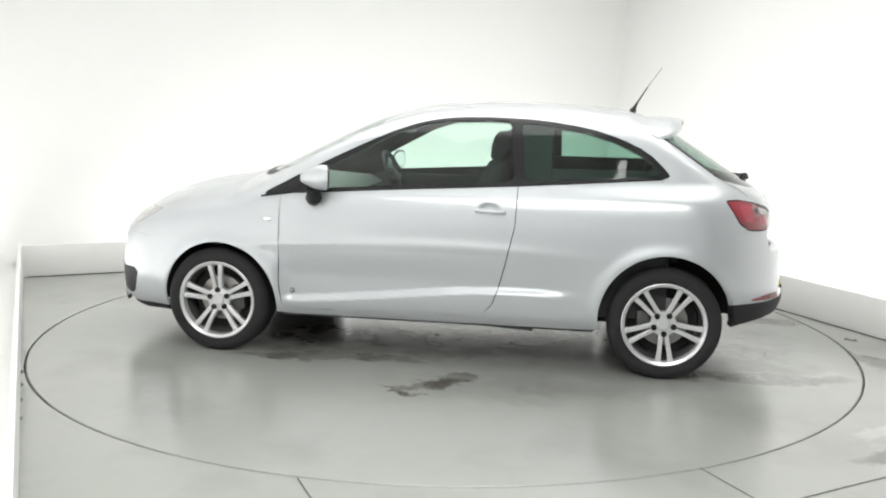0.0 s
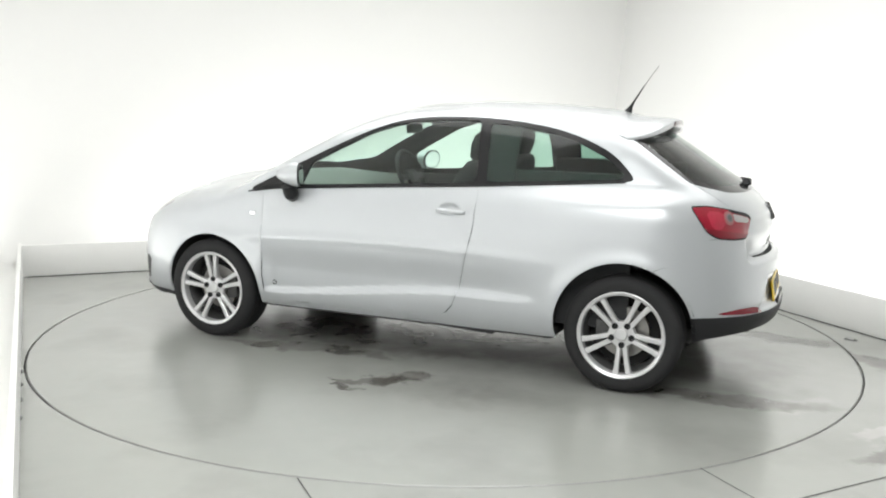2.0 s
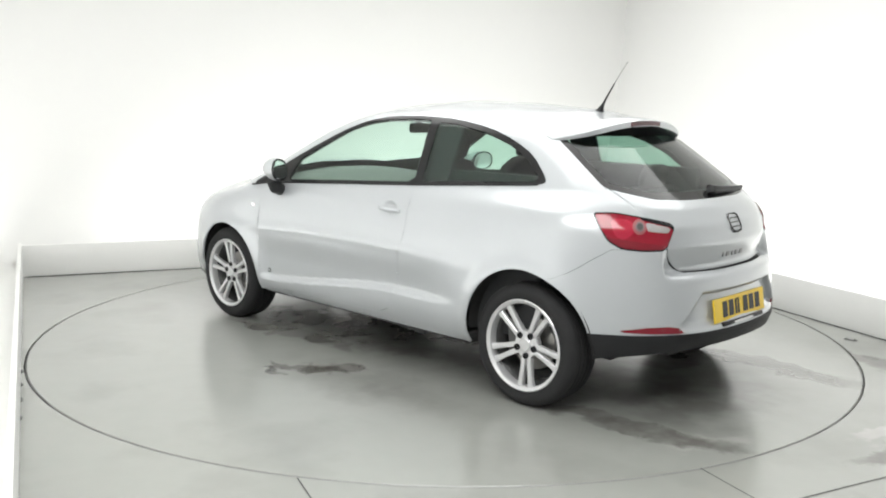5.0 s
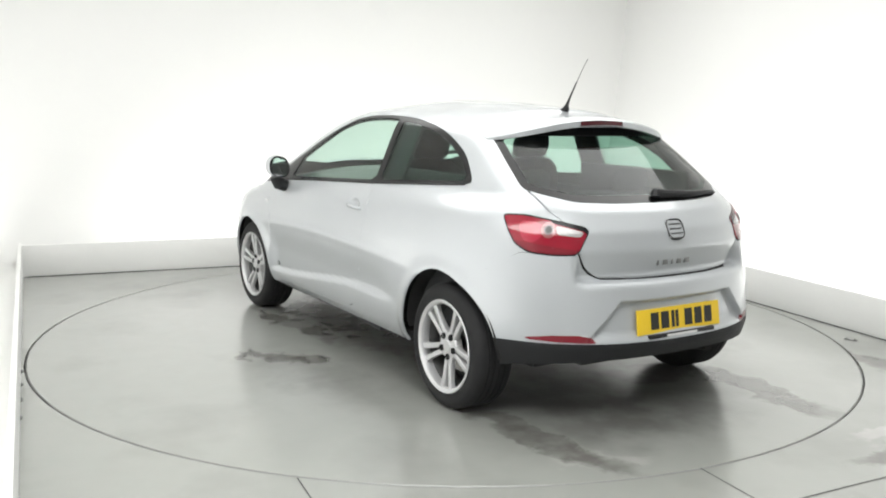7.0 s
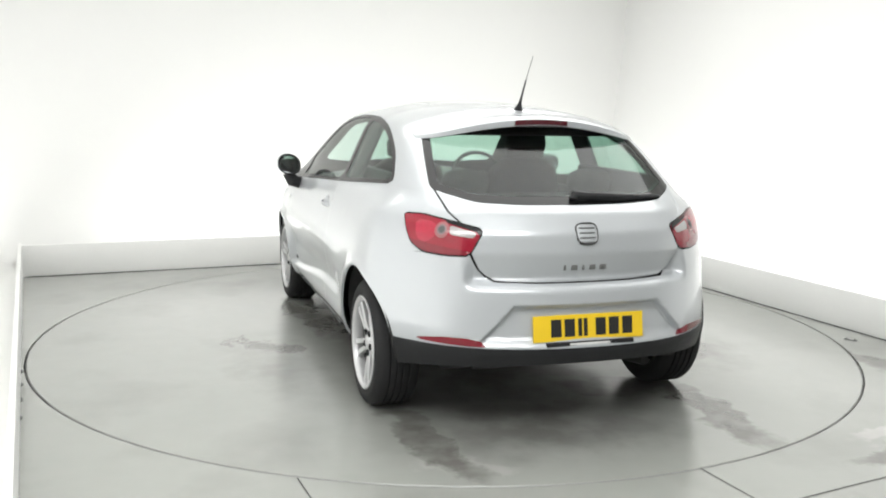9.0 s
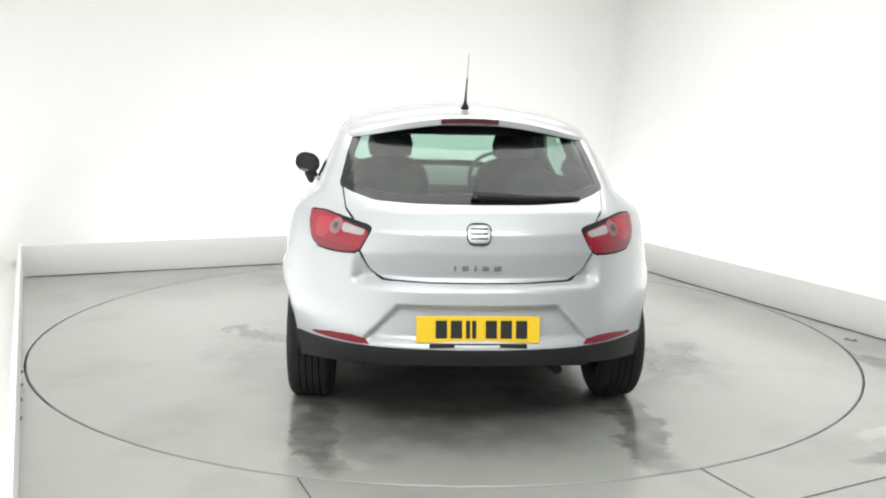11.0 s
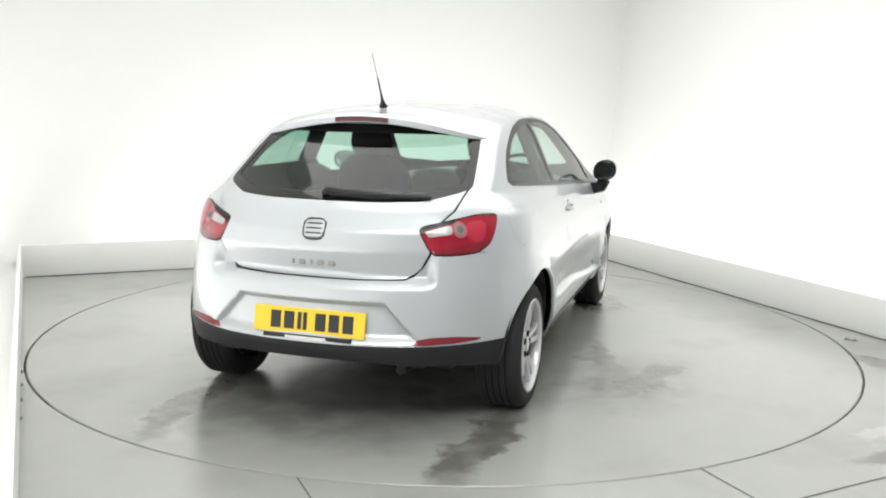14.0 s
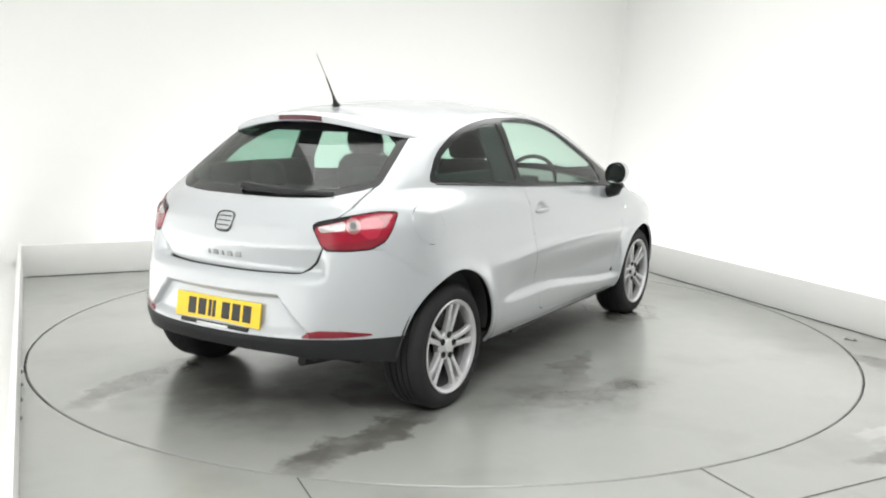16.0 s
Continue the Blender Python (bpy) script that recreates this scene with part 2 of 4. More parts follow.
def tube(points, radius, sides=8, radii=None):
    bm = bmesh.new()
    rings = []
    pts = [Vector(p) for p in points]
    for i, p in enumerate(pts):
        d = (pts[min(i + 1, len(pts) - 1)] - pts[max(i - 1, 0)]).normalized()
        u = d.cross(Vector((0.13, 0.31, 0.94))).normalized()
        w = d.cross(u)
        r = radii[i] if radii else radius
        rings.append([bm.verts.new(p + (u * math.cos(2 * math.pi * k / sides) + w * math.sin(2 * math.pi * k / sides)) * r) for k in range(sides)])
    for a, b in zip(rings, rings[1:]):
        for k in range(sides):
            bm.faces.new((a[k], a[(k + 1) % sides], b[(k + 1) % sides], b[k]))
    bm.faces.new(rings[0])
    bm.faces.new(rings[-1])
    return bm


def loft(rings, close_ends=True):
    bm = bmesh.new()
    vs = [[bm.verts.new(p) for p in r] for r in rings]
    for a, b in zip(vs, vs[1:]):
        for k in range(len(a)):
            bm.faces.new((a[k], a[(k + 1) % len(a)], b[(k + 1) % len(b)], b[k]))
    if close_ends:
        bm.faces.new(vs[0])
        bm.faces.new(vs[-1])
    return bm


# ---- the studio bay
def bay_box(name, a0, a1, b0, b1, z0, z1, mat, bevel=0.0):
    bm = boxes((a0, a1, b0, b1, z0, z1, bevel))
    bmesh.ops.transform(bm, matrix=pose(0, 0, 0, 0, 0, BAYROT), verts=bm.verts)
    return part(name, bm, mat, smooth=bool(bevel))


TABLE_R, STEPS = 2.440, 256


def build_floor():
    bm = bmesh.new()
    inner, outer = [], []
    for i in range(STEPS):
        a = 2 * math.pi * i / STEPS
        d = Vector((math.cos(a), math.sin(a), 0))
        inner.append(bm.verts.new(d * (TABLE_R + 0.0105)))
        da, db = d.dot(E1), d.dot(E2)
        s = min((4.1 / da) if da > 1e-6 else 99, (-4.1 / da) if da < -1e-6 else 99, (4.1 / db) if db > 1e-6 else 99, (-8.9 / db) if db < -1e-6 else 99)
        outer.append(bm.verts.new(d * s))
    for i in range(STEPS):
        j = (i + 1) % STEPS
        bm.faces.new((inner[i], outer[i], outer[j], inner[j]))
    for sa, sb in ((-4.1, 4.1), (4.1, 4.1), (-4.1, -8.9), (4.1, -8.9)):
        c = bm.verts.new(bay(sa, sb))
        near = sorted(outer, key=lambda v: (v.co - c.co).length)[:2]
        bm.faces.new((c, *near))
    low = [bm.verts.new(v.co * 1.0 - Vector((0, 0, 0.06))) for v in inner]
    for i in range(STEPS):
        j = (i + 1) % STEPS
        bm.faces.new((inner[i], inner[j], low[j], low[i]))
    tagged(part("floor", bm, FLOORPAINT, sharp=0.5), "grey painted studio floor around the turntable", "floor", kind="structure")
    bm = lathe([(TABLE_R - 0.10, 0), (TABLE_R + 0.10, 0)], STEPS)
    bmesh.ops.transform(bm, matrix=pose(0, 0, -0.058, 90), verts=bm.verts)
    tagged(part("floor_pit", bm, JOINT), "dark gap below the edge of the turntable", "floor", kind="structure")
    # thin joints between the floor plates before the turntable
    bm = bmesh.new()
    for p, q, w in (((-0.548, -2.395), (-0.12, -3.37), 0.006), ((1.032, -2.219), (1.50, -3.26), 0.006), ((0.72, -2.805), (3.7, -1.242), 0.006)):
        p, q = Vector((*p, 0.0015)), Vector((*q, 0.0015))
        n = (q - p).cross(Vector((0, 0, 1))).normalized() * w / 2
        bm.faces.new([bm.verts.new(v) for v in (p - n, q - n, q + n, p + n)])
    tagged(part("floor_joint", bm, JOINT), "thin dark joints between floor plates", "joint", kind="structure")


build_floor()


def build_table():
    bm = lathe([(0, 0.0), (TABLE_R * 0.5, 0.0), (TABLE_R - 0.004, 0.0), (TABLE_R, -0.004), (TABLE_R, -0.05), (0, -0.05)], STEPS)
    bmesh.ops.transform(bm, matrix=pose(0, 0, 0, 90), verts=bm.verts)
    table = tagged(new("turntable"), "round grey painted turntable, wet-stained, with the car's shade in its colour", "turntable")
    part("deck", bm, TABLEPAINT, table, "grey painted deck, stained dark, with the car's shade in its colour", sharp=0.4)
    bm = lathe([(TABLE_R, -0.045), (TABLE_R + 0.003, -0.045), (TABLE_R + 0.003, -0.002), (TABLE_R, -0.001)], STEPS, closed=True)
    bmesh.ops.transform(bm, matrix=pose(0, 0, 0, 90), verts=bm.verts)
    part("edge_band", bm, STEEL, table, "thin steel band round the deck", sharp=0.4)
    return table


turntable = build_table()
PH = 0.255
tagged(bay_box("parapet_back", BAY_L - 0.06, BAY_R + 0.06, BAY_B, BAY_B + 0.025, 0, PH, PARAPET, 0.006), "low white panel along the back of the bay", "parapet", kind="structure")
tagged(bay_box("parapet_right", BAY_R, BAY_R + 0.025, BAY_F, BAY_B - 0.002, 0, PH, PARAPET, 0.006), "low white panel along the side of the bay", "parapet", kind="structure")
def left_parapet():
    # stands at a slight angle to the bay
    p, q = Vector((-3.40, 1.50, 0)), Vector((-0.90, -3.935, 0))
    d = (q - p).normalized()
    n = Vector((d.y, -d.x, 0)) * 0.025
    bm = loft([[p, p + n, p + n + Vector((0, 0, PH)), p + Vector((0, 0, PH))], [q, q + n, q + n + Vector((0, 0, PH)), q + Vector((0, 0, PH))]])
    bmesh.ops.bevel(bm, geom=bm.edges[:], offset=0.004, segments=2, affect="EDGES")
    ob = part("parapet_left", bm, PARAPET)
    for s in (3.05, 3.28, 3.52, 3.78):
        c = p + d * s - n * 0.1
        bm = lathe([(0.011, 0), (0.011, 0.006), (0.007, 0.009), (0, 0.009)], 10)
        bmesh.ops.transform(bm, matrix=Matrix.Translation(c + Vector((0, 0, 0.05))) @ (-n).to_track_quat("Y", "Z").to_matrix().to_4x4(), verts=bm.verts)
        part("bolt", bm, STEEL, ob, "dark steel bolt head")
    return ob


tagged(left_parapet(), "low white panel along the side of the bay", "parapet", kind="structure")
# thin dark strips draw in the shadow line where parapet meets floor
tagged(bay_box("foot_shade_back", BAY_L, BAY_R - 0.007, BAY_B - 0.006, BAY_B - 0.001, 0, 0.005, JOINT), "dark strip standing for the joint shadow at the parapet foot", "seal", kind="structure")
tagged(bay_box("foot_shade_right", BAY_R - 0.006, BAY_R - 0.001, BAY_F, BAY_B - 0.007, 0, 0.005, JOINT), "dark strip standing for the joint shadow at the parapet foot", "seal", kind="structure")


def cove(name, spot, foot=0.10):
    """White sheet that sweeps up from behind a parapet into the wall; spot(along, out) gives a place in the bay."""
    bm = bmesh.new()
    rows = []
    for k in range(33):
        turn = math.pi / 2 * k / 32
        d, z = math.sin(turn), foot + 3.1 * (1 - math.cos(turn))
        rows.append([bm.verts.new(spot(s, d) + Vector((0, 0, z))) for s in (0.0, 1.0)])
    for p, q in zip(rows, rows[1:]):
        bm.faces.new((p[0], p[1], q[1], q[0]))
    return tagged(part(name, bm, WALLWHITE, sharp=2.0), "white cove sheet sweeping up behind the parapet", "cove", kind="structure")


cove("cove_back", lambda s, d: bay(BAY_L - 0.8 + (BAY_R - BAY_L + 2.4) * s, BAY_B + 0.03 + (4.095 - BAY_B - 0.03) * d))
cove("cove_right", lambda s, d: bay(BAY_R + 0.03 + (4.095 - BAY_R - 0.03) * d, 4.09 - 8.3 * s))
cove("cove_left", lambda s, d: bay((-2.545 + 0.102 * s) * (1 - d) - 4.095 * d, 4.09 - 7.5 * s))
tagged(bay_box("wall_back", -4.2, 4.2, 4.1, 4.2, 0, 3.4, WALLWHITE), "white backdrop wall", "wall", kind="structure")
tagged(bay_box("wall_right", 4.1, 4.2, -9.0, 4.1, 0, 3.4, WALLWHITE), "white side wall", "wall", kind="structure")
tagged(bay_box("wall_left", -4.2, -4.1, -9.0, 4.1, 0, 3.4, WALLWHITE), "white side wall", "wall", kind="structure")
tagged(bay_box("wall_front", -4.2, 4.2, -9.0, -8.9, 0, 3.4, HALLGREY), "plain grey wall of the hall", "wall", kind="structure")
tagged(bay_box("ceiling", -4.2, 4.2, -9.0, 4.2, 3.4, 3.5, WALLWHITE), "plain white ceiling", "ceiling", kind="structure")


def floor_fitting():
    """A low bolted plate on the floor."""
    f = tagged(new("floor_bracket"), "small flat steel plate on the floor beside the parapet", "bracket")
    part("plate", boxes((-0.038, 0.038, -0.012, 0.012, 0.0, 0.006, 0.002)), STEEL, f)
    for x in (-0.026, 0.026):
        bm = lathe([(0.006, 0.005), (0.006, 0.009), (0.004, 0.010), (0, 0.010)], 10)
        bmesh.ops.transform(bm, matrix=pose(x, 0, 0, 90), verts=bm.verts)
        part("bolt", bm, JOINT, f)
    f.matrix_basis = pose(2.556, -0.089, 0, 0, 0, BAYROT - 62)


floor_fitting()


# ---- the car: one smooth hull, cut into its panels
def curve(xs, ys, soft):
    """A smoothed profile through points."""
    lo, hi = xs[0] - 1.0, xs[-1] + 1.0
    g = np.linspace(lo, hi, 1200)
    step = g[1] - g[0]
    slope0, slope1 = (ys[1] - ys[0]) / (xs[1] - xs[0]), (ys[-1] - ys[-2]) / (xs[-1] - xs[-2])
    v = np.interp(g, xs, ys) + np.minimum(g - xs[0], 0) * slope0 + np.maximum(g - xs[-1], 0) * slope1
    k = np.exp(-0.5 * (np.arange(-200, 201) * step / soft) ** 2)
    k /= k.sum()
    v = np.convolve(np.pad(v, 200, mode="edge"), k, mode="valid")
    return lambda q: np.interp(q, g, v)


def step01(a, b, q):
    t = np.clip((q - a) / (b - a), 0, 1)
    return t * t * (3 - 2 * t)


side_of = curve([0.15, 0.22, 0.28, 0.36, 0.50, 0.63, 0.76, 0.88, 0.94, 0.99, 1.10, 1.20, 1.30, 1.45],
                [0.70, 0.785, 0.828, 0.850, 0.860, 0.862, 0.852, 0.832, 0.811, 0.776, 0.720, 0.672, 0.625, 0.553], 0.024)
plan_low = curve([-2.0, -1.75, -1.6, -1.5, -1.4, -1.23, -0.8, -0.2, 0.5, 1.23, 1.55, 1.8, 2.05], [0.78, 0.895, 0.950, 0.971, 0.986, 0.998, 0.994, 0.987, 0.987, 0.990, 0.955, 0.90, 0.80], 0.10)
plan_top = curve([-1.8, -1.5, -1.2, -0.8, -0.4, 0.3, 0.7, 1.1], [0.80, 0.875, 0.945, 0.985, 1.0, 1.0, 0.985, 0.95], 0.1)
roof_of = curve([-1.9, -1.40, -1.30, -1.02, -0.65, -0.24, 0.10, 0.30, 0.47, 0.76, 1.02, 1.16, 1.28, 1.5, 1.71, 1.9, 2.02, 2.1],
                [1.235, 1.333, 1.352, 1.398, 1.425, 1.436, 1.412, 1.370, 1.312, 1.176, 1.045, 0.990, 0.968, 0.925, 0.872, 0.805, 0.735, 0.62], 0.035)
tail_of = curve([0.15, 0.30, 0.38, 0.46, 0.58, 0.645, 0.662, 0.682, 0.795, 0.88, 0.96, 1.0, 1.15, 1.31, 1.5],
                [-1.82, -1.895, -1.925, -1.925, -1.908, -1.898, -1.888, -1.822, -1.852, -1.838, -1.775, -1.72, -1.485, -1.235, -0.95], 0.009)
corner_of = curve([0.15, 0.30, 0.38, 0.46, 0.58, 0.68, 0.78, 0.88, 0.96, 1.0, 1.15, 1.31, 1.5],
                  [-1.82, -1.895, -1.925, -1.925, -1.910, -1.890, -1.866, -1.838, -1.775, -1.72, -1.485, -1.235, -0.95], 0.02)
nose_of = curve([0.15, 0.25, 0.40, 0.55, 0.68, 0.80, 1.0], [2.00, 2.04, 2.05, 2.04, 2.01, 1.92, 1.6], 0.03)
floor_of = curve([-2.0, -1.6, -1.5, -0.9, 0.9, 1.5, 2.1], [0.345, 0.298, 0.27, 0.245, 0.248, 0.215, 0.20], 0.04)
AXLE_F, AXLE_R, HUB_Z = 1.2345, -1.2345, 0.295
ARCH_F, ARCH_R = (1.215, 0.297, 0.335), (-1.235, 0.318, 0.345)
RECESS = [(0.475, 0.43), (0.335, 0.578), (-0.335, 0.578), (-0.475, 0.43), (-0.50, 0.36), (0.50, 0.36)]


def poly_dist(px, pz, poly):
    """Signed distance to a closed outline, negative within."""
    poly = np.asarray(poly, float)
    d, inside = np.full(len(px), 1e9), np.zeros(len(px), bool)
    for (ax, az), (bx, bz) in zip(poly, np.roll(poly, -1, axis=0)):
        ex, ez = bx - ax, bz - az
        t = np.clip(((px - ax) * ex + (pz - az) * ez) / (ex * ex + ez * ez + 1e-12), 0, 1)
        d = np.minimum(d, (px - ax - t * ex) ** 2 + (pz - az - t * ez) ** 2)
        cross = (az > pz) != (bz > pz)
        xi = ax + (pz - az) * ex / np.where(abs(ez) < 1e-12, 1e-12, ez)
        inside ^= cross & (px < xi)
    return np.where(inside, -1, 1) * np.sqrt(d)


def rounded(poly, times=2, cut=0.22):
    p = np.asarray(poly, float)
    for _ in range(times):
        q = np.roll(p, -1, axis=0)
        p = np.stack([p + (q - p) * cut, q - (q - p) * cut], 1).reshape(-1, 2)
    return p


def half_width(x, z):
    up = step01(0.93, 1.04, z)
    y = side_of(z) * (plan_low(x) * (1 - up) + plan_top(x) * up)
    for ax, az, r in (ARCH_F, ARCH_R):
        d = np.hypot(x - ax, z - az)
        y = y + 0.016 * np.exp(-((d - r - 0.005) / 0.05) ** 2) * step01(0.95, 0.6, z)
    # wedge along the sills, and the waist line over the wheels
    door = step01(-0.85, -0.55, x) * step01(0.90, 0.78, x)
    line = 0.335 + 0.10 * step01(0.85, -0.4, x)
    y = y - 0.028 * door * step01(line - 0.022, line + 0.022, z) * step01(0.62, 0.46, z)
    waist = 0.665 - 0.05 * ((x - 0.1) / 1.2) ** 2
    y = y + 0.007 * np.exp(-((z - waist) / 0.03) ** 2) * step01(1.5, 1.1, np.abs(x)) * step01(-1.0, -0.3, x)
    cup = np.hypot((x + 0.30) / 0.060, (z - 0.872) / 0.030)
    y = y - 0.016 * step01(1.15, 0.35, cup)
    return y


def hull(p):
    x, y, z = p[:, 0], p[:, 1], p[:, 2]
    a = np.abs(y)
    d_side = half_width(x, z) - a
    crown = 0.20 + 0.06 * step01(0.2, -0.6, x)
    bulge = -0.012 * step01(0.95, 1.2, x) * step01(0.20, 0.42, a)
    d_top = (roof_of(x) - crown * y * y + bulge - z) * (1 - 0.18 * step01(0.2, 0.6, x))
    beside = step01(0.475, 0.545, a)  # beside the tailgate the bumper runs up to the lamps with no ledge
    tail = tail_of(z) * (1 - beside) + corner_of(z) * beside + 0.25 * y ** 2 + 0.48 * y ** 4
    rec = poly_dist(y, z, RECESS)
    tail = tail + 0.036 * step01(0.012, -0.012, rec) * (x < -1.5) * step01(0.406, 0.455, z)
    slope = 0.72 + 0.28 * step01(1.02, 0.94, z)
    d_tail = (x - tail) * slope
    d_nose = nose_of(z) - 0.18 * y ** 2 - 0.55 * y ** 4 - x
    k = 0.028 + 0.03 * step01(1.25, 1.6, np.abs(x)) * step01(1.05, 0.95, z)
    ds = np.stack([d_side, d_top, d_tail, d_nose])
    m = ds.min(0)
    return m - k * np.log(np.exp(-(ds - m) / k).sum(0)) + k * 0.25


def rear_x(y, z):
    """Where the hull's rear face lies."""
    lo, hi = -2.1, -0.9
    for _ in range(24):
        m = (lo + hi) / 2
        lo, hi = (lo, m) if hull(np.array([[m, y, z]]))[0] > 0 else (m, hi)
    return hi


def side_y(x, z):
    """Half width of the hull's side."""
    lo, hi = 0.3, 1.1
    for _ in range(24):
        m = (lo + hi) / 2
        lo, hi = (m, hi) if hull(np.array([[x, m, z]]))[0] > 0 else (lo, m)
    return lo


def hull_normals(p):
    e, g = 2e-3, np.zeros_like(p)
    for i in range(3):
        q, r = p.copy(), p.copy()
        q[:, i] += e
        r[:, i] -= e
        g[:, i] = hull(r) - hull(q)
    return g / (np.linalg.norm(g, axis=1, keepdims=True) + 1e-12)


def build_hull(cell=0.0125):
    """The whole hull as a triangle mesh: rays from a core box out to the surface."""
    mid, outer = np.array([0.08, 0.0, 0.72]), np.array([2.05, 0.88, 0.74])
    core = np.array([1.50, 0.42, 0.12])
    verts, tris, base = [], [], 0
    for ax in range(3):
        for sg in (-1, 1):
            if ax == 2 and sg < 0:
                continue
            u, w = (ax + 1) % 3, (ax + 2) % 3
            nu, nw = int(2 * outer[u] / cell), int(2 * outer[w] / cell)
            gu, gw = np.meshgrid(np.linspace(-outer[u], outer[u], nu + 1), np.linspace(-outer[w], outer[w], nw + 1), indexing="ij")
            q = np.zeros((gu.size, 3))
            q[:, u], q[:, w], q[:, ax] = gu.ravel(), gw.ravel(), sg * outer[ax]
            c = np.clip(q, -core, core)
            d = q - c
            d /= np.linalg.norm(d, axis=1, keepdims=True)
            lo, hi = np.zeros(len(q)), np.full(len(q), 1.6)
            for _ in range(26):
                t = (lo + hi) / 2
                ok = hull(mid + c + d * t[:, None]) > 0
                lo, hi = np.where(ok, t, lo), np.where(ok, hi, t)
            verts.append(mid + c + d * lo[:, None])
            i = np.arange(gu.size).reshape(gu.shape)
            a, b, e, f = i[:-1, :-1].ravel(), i[1:, :-1].ravel(), i[1:, 1:].ravel(), i[:-1, 1:].ravel()
            t = np.concatenate([np.stack([a, b, e], 1), np.stack([a, e, f], 1)])
            tris.append((t if sg > 0 else t[:, ::-1]) + base)
            base += gu.size
    v, t = np.concatenate(verts), np.concatenate(tris)
    key, inv = np.unique(np.round(v * 5000).astype(np.int64), axis=0, return_inverse=True)
    first = np.zeros((len(key), 3))
    first[inv.ravel()] = v
    t = inv.ravel()[t]
    t = t[(t[:, 0] != t[:, 1]) & (t[:, 1] != t[:, 2]) & (t[:, 0] != t[:, 2])]
    return first, t


def compact(v, t):
    used, inv = np.unique(t, return_inverse=True)
    return v[used], inv.reshape(-1, 3)


def clip(mesh, s):
    """Cuts a triangle mesh along s = 0: the part within (s < 0) and the rest."""
    v, t = mesh
    if len(t) == 0:
        return mesh, mesh
    s = np.where(np.abs(s) < 4e-4, -1e-9, s)
    neg = s < 0
    n = neg[t].sum(1)
    ins, outs, new_v = [t[n == 3]], [t[n == 0]], []
    edges = {}
    count = len(v)

    def cuts(a, b):
        nonlocal count
        r = np.empty(len(a), np.int64)
        for k, (i, j) in enumerate(zip(a.tolist(), b.tolist())):
            e = (i, j) if i < j else (j, i)
            if e not in edges:
                f = s[e[0]] / (s[e[0]] - s[e[1]])
                new_v.append(v[e[0]] + (v[e[1]] - v[e[0]]) * f)
                edges[e] = count
                count += 1
            r[k] = edges[e]
        return r

    for odd, single, double in ((1, ins, outs), (2, outs, ins)):
        q = t[n == odd]
        if len(q) == 0:
            continue
        flag = neg[q] if odd == 1 else ~neg[q]
        roll = flag.argmax(1)
        q = np.stack([q[np.arange(len(q)), (roll + k) % 3] for k in range(3)], 1)
        ab, ac = cuts(q[:, 0], q[:, 1]), cuts(q[:, 0], q[:, 2])
        single.append(np.stack([q[:, 0], ab, ac], 1))
        double.append(np.stack([ab, q[:, 1], q[:, 2]], 1))
        double.append(np.stack([ab, q[:, 2], ac], 1))
    allv = np.concatenate([v, np.array(new_v).reshape(-1, 3)])
    return compact(allv, np.concatenate(ins)), compact(allv, np.concatenate(outs))


def side_poly(mesh, poly, sign):
    v = mesh[0]
    return np.maximum(poly_dist(v[:, 0], v[:, 2], poly), 0.30 - sign * v[:, 1])


def rear_poly(mesh, poly):
    v = mesh[0]
    return np.maximum(poly_dist(v[:, 1], v[:, 2], poly), v[:, 0] + 1.05)


def gap(mesh, fn, w):
    """Parts a panel from the rest, with an open joint of width 2 w between them."""
    inner, rest = clip(mesh, fn(mesh) + w)
    _, rest = clip(rest, fn(rest) - w)
    return inner, rest


def panel(name, mesh, mat, parent, label="", lift=0.0, rim=0.012):
    """A hull panel with its edges turned inwards."""
    v, t = mesh
    nrm = hull_normals(v)
    if lift:
        v = v + nrm * lift
    faces, verts, norms = t.tolist(), v, nrm
    if rim:
        e = np.concatenate([t[:, [0, 1]], t[:, [1, 2]], t[:, [2, 0]]])
        key = np.sort(e, axis=1)
        _, idx, cnt = np.unique(key, axis=0, return_index=True, return_counts=True)
        b = e[idx[cnt == 1]]
        ids = np.unique(b)
        low = {int(i): len(v) + k for k, i in enumerate(ids)}
        verts = np.concatenate([v, v[ids] - nrm[ids] * rim])
        norms = np.concatenate([nrm, nrm[ids]])
        faces = faces + [[int(j), int(i), low[int(i)], low[int(j)]] for i, j in b]
    return mesh_object(name, verts, faces, mat, parent, label, normals=norms)


DLO = rounded([(1.00, 0.893), (0.79, 0.922), (0.24, 0.957), (-0.42, 0.995), (-1.16, 1.045), (-1.235, 1.055), (-1.225, 1.085), (-1.12, 1.185), (-0.97, 1.255), (-0.80, 1.305),
               (-0.56, 1.340), (-0.32, 1.352), (-0.07, 1.348), (0.12, 1.318), (0.30, 1.252), (0.56, 1.130), (0.75, 1.033)], 1)
DOORGLASS = rounded([(0.63, 0.952), (0.60, 1.075), (0.44, 1.160), (0.24, 1.262), (0.10, 1.306), (-0.05, 1.330), (-0.25, 1.337), (-0.385, 1.334), (-0.425, 1.012), (0.24, 0.975)], 1, 0.07)
QUARTERGLASS = rounded([(-0.475, 1.018), (-0.445, 1.322), (-0.58, 1.315), (-0.80, 1.278), (-0.95, 1.232), (-1.09, 1.165), (-1.185, 1.085), (-1.17, 1.062), (-1.10, 1.057)], 1, 0.05)
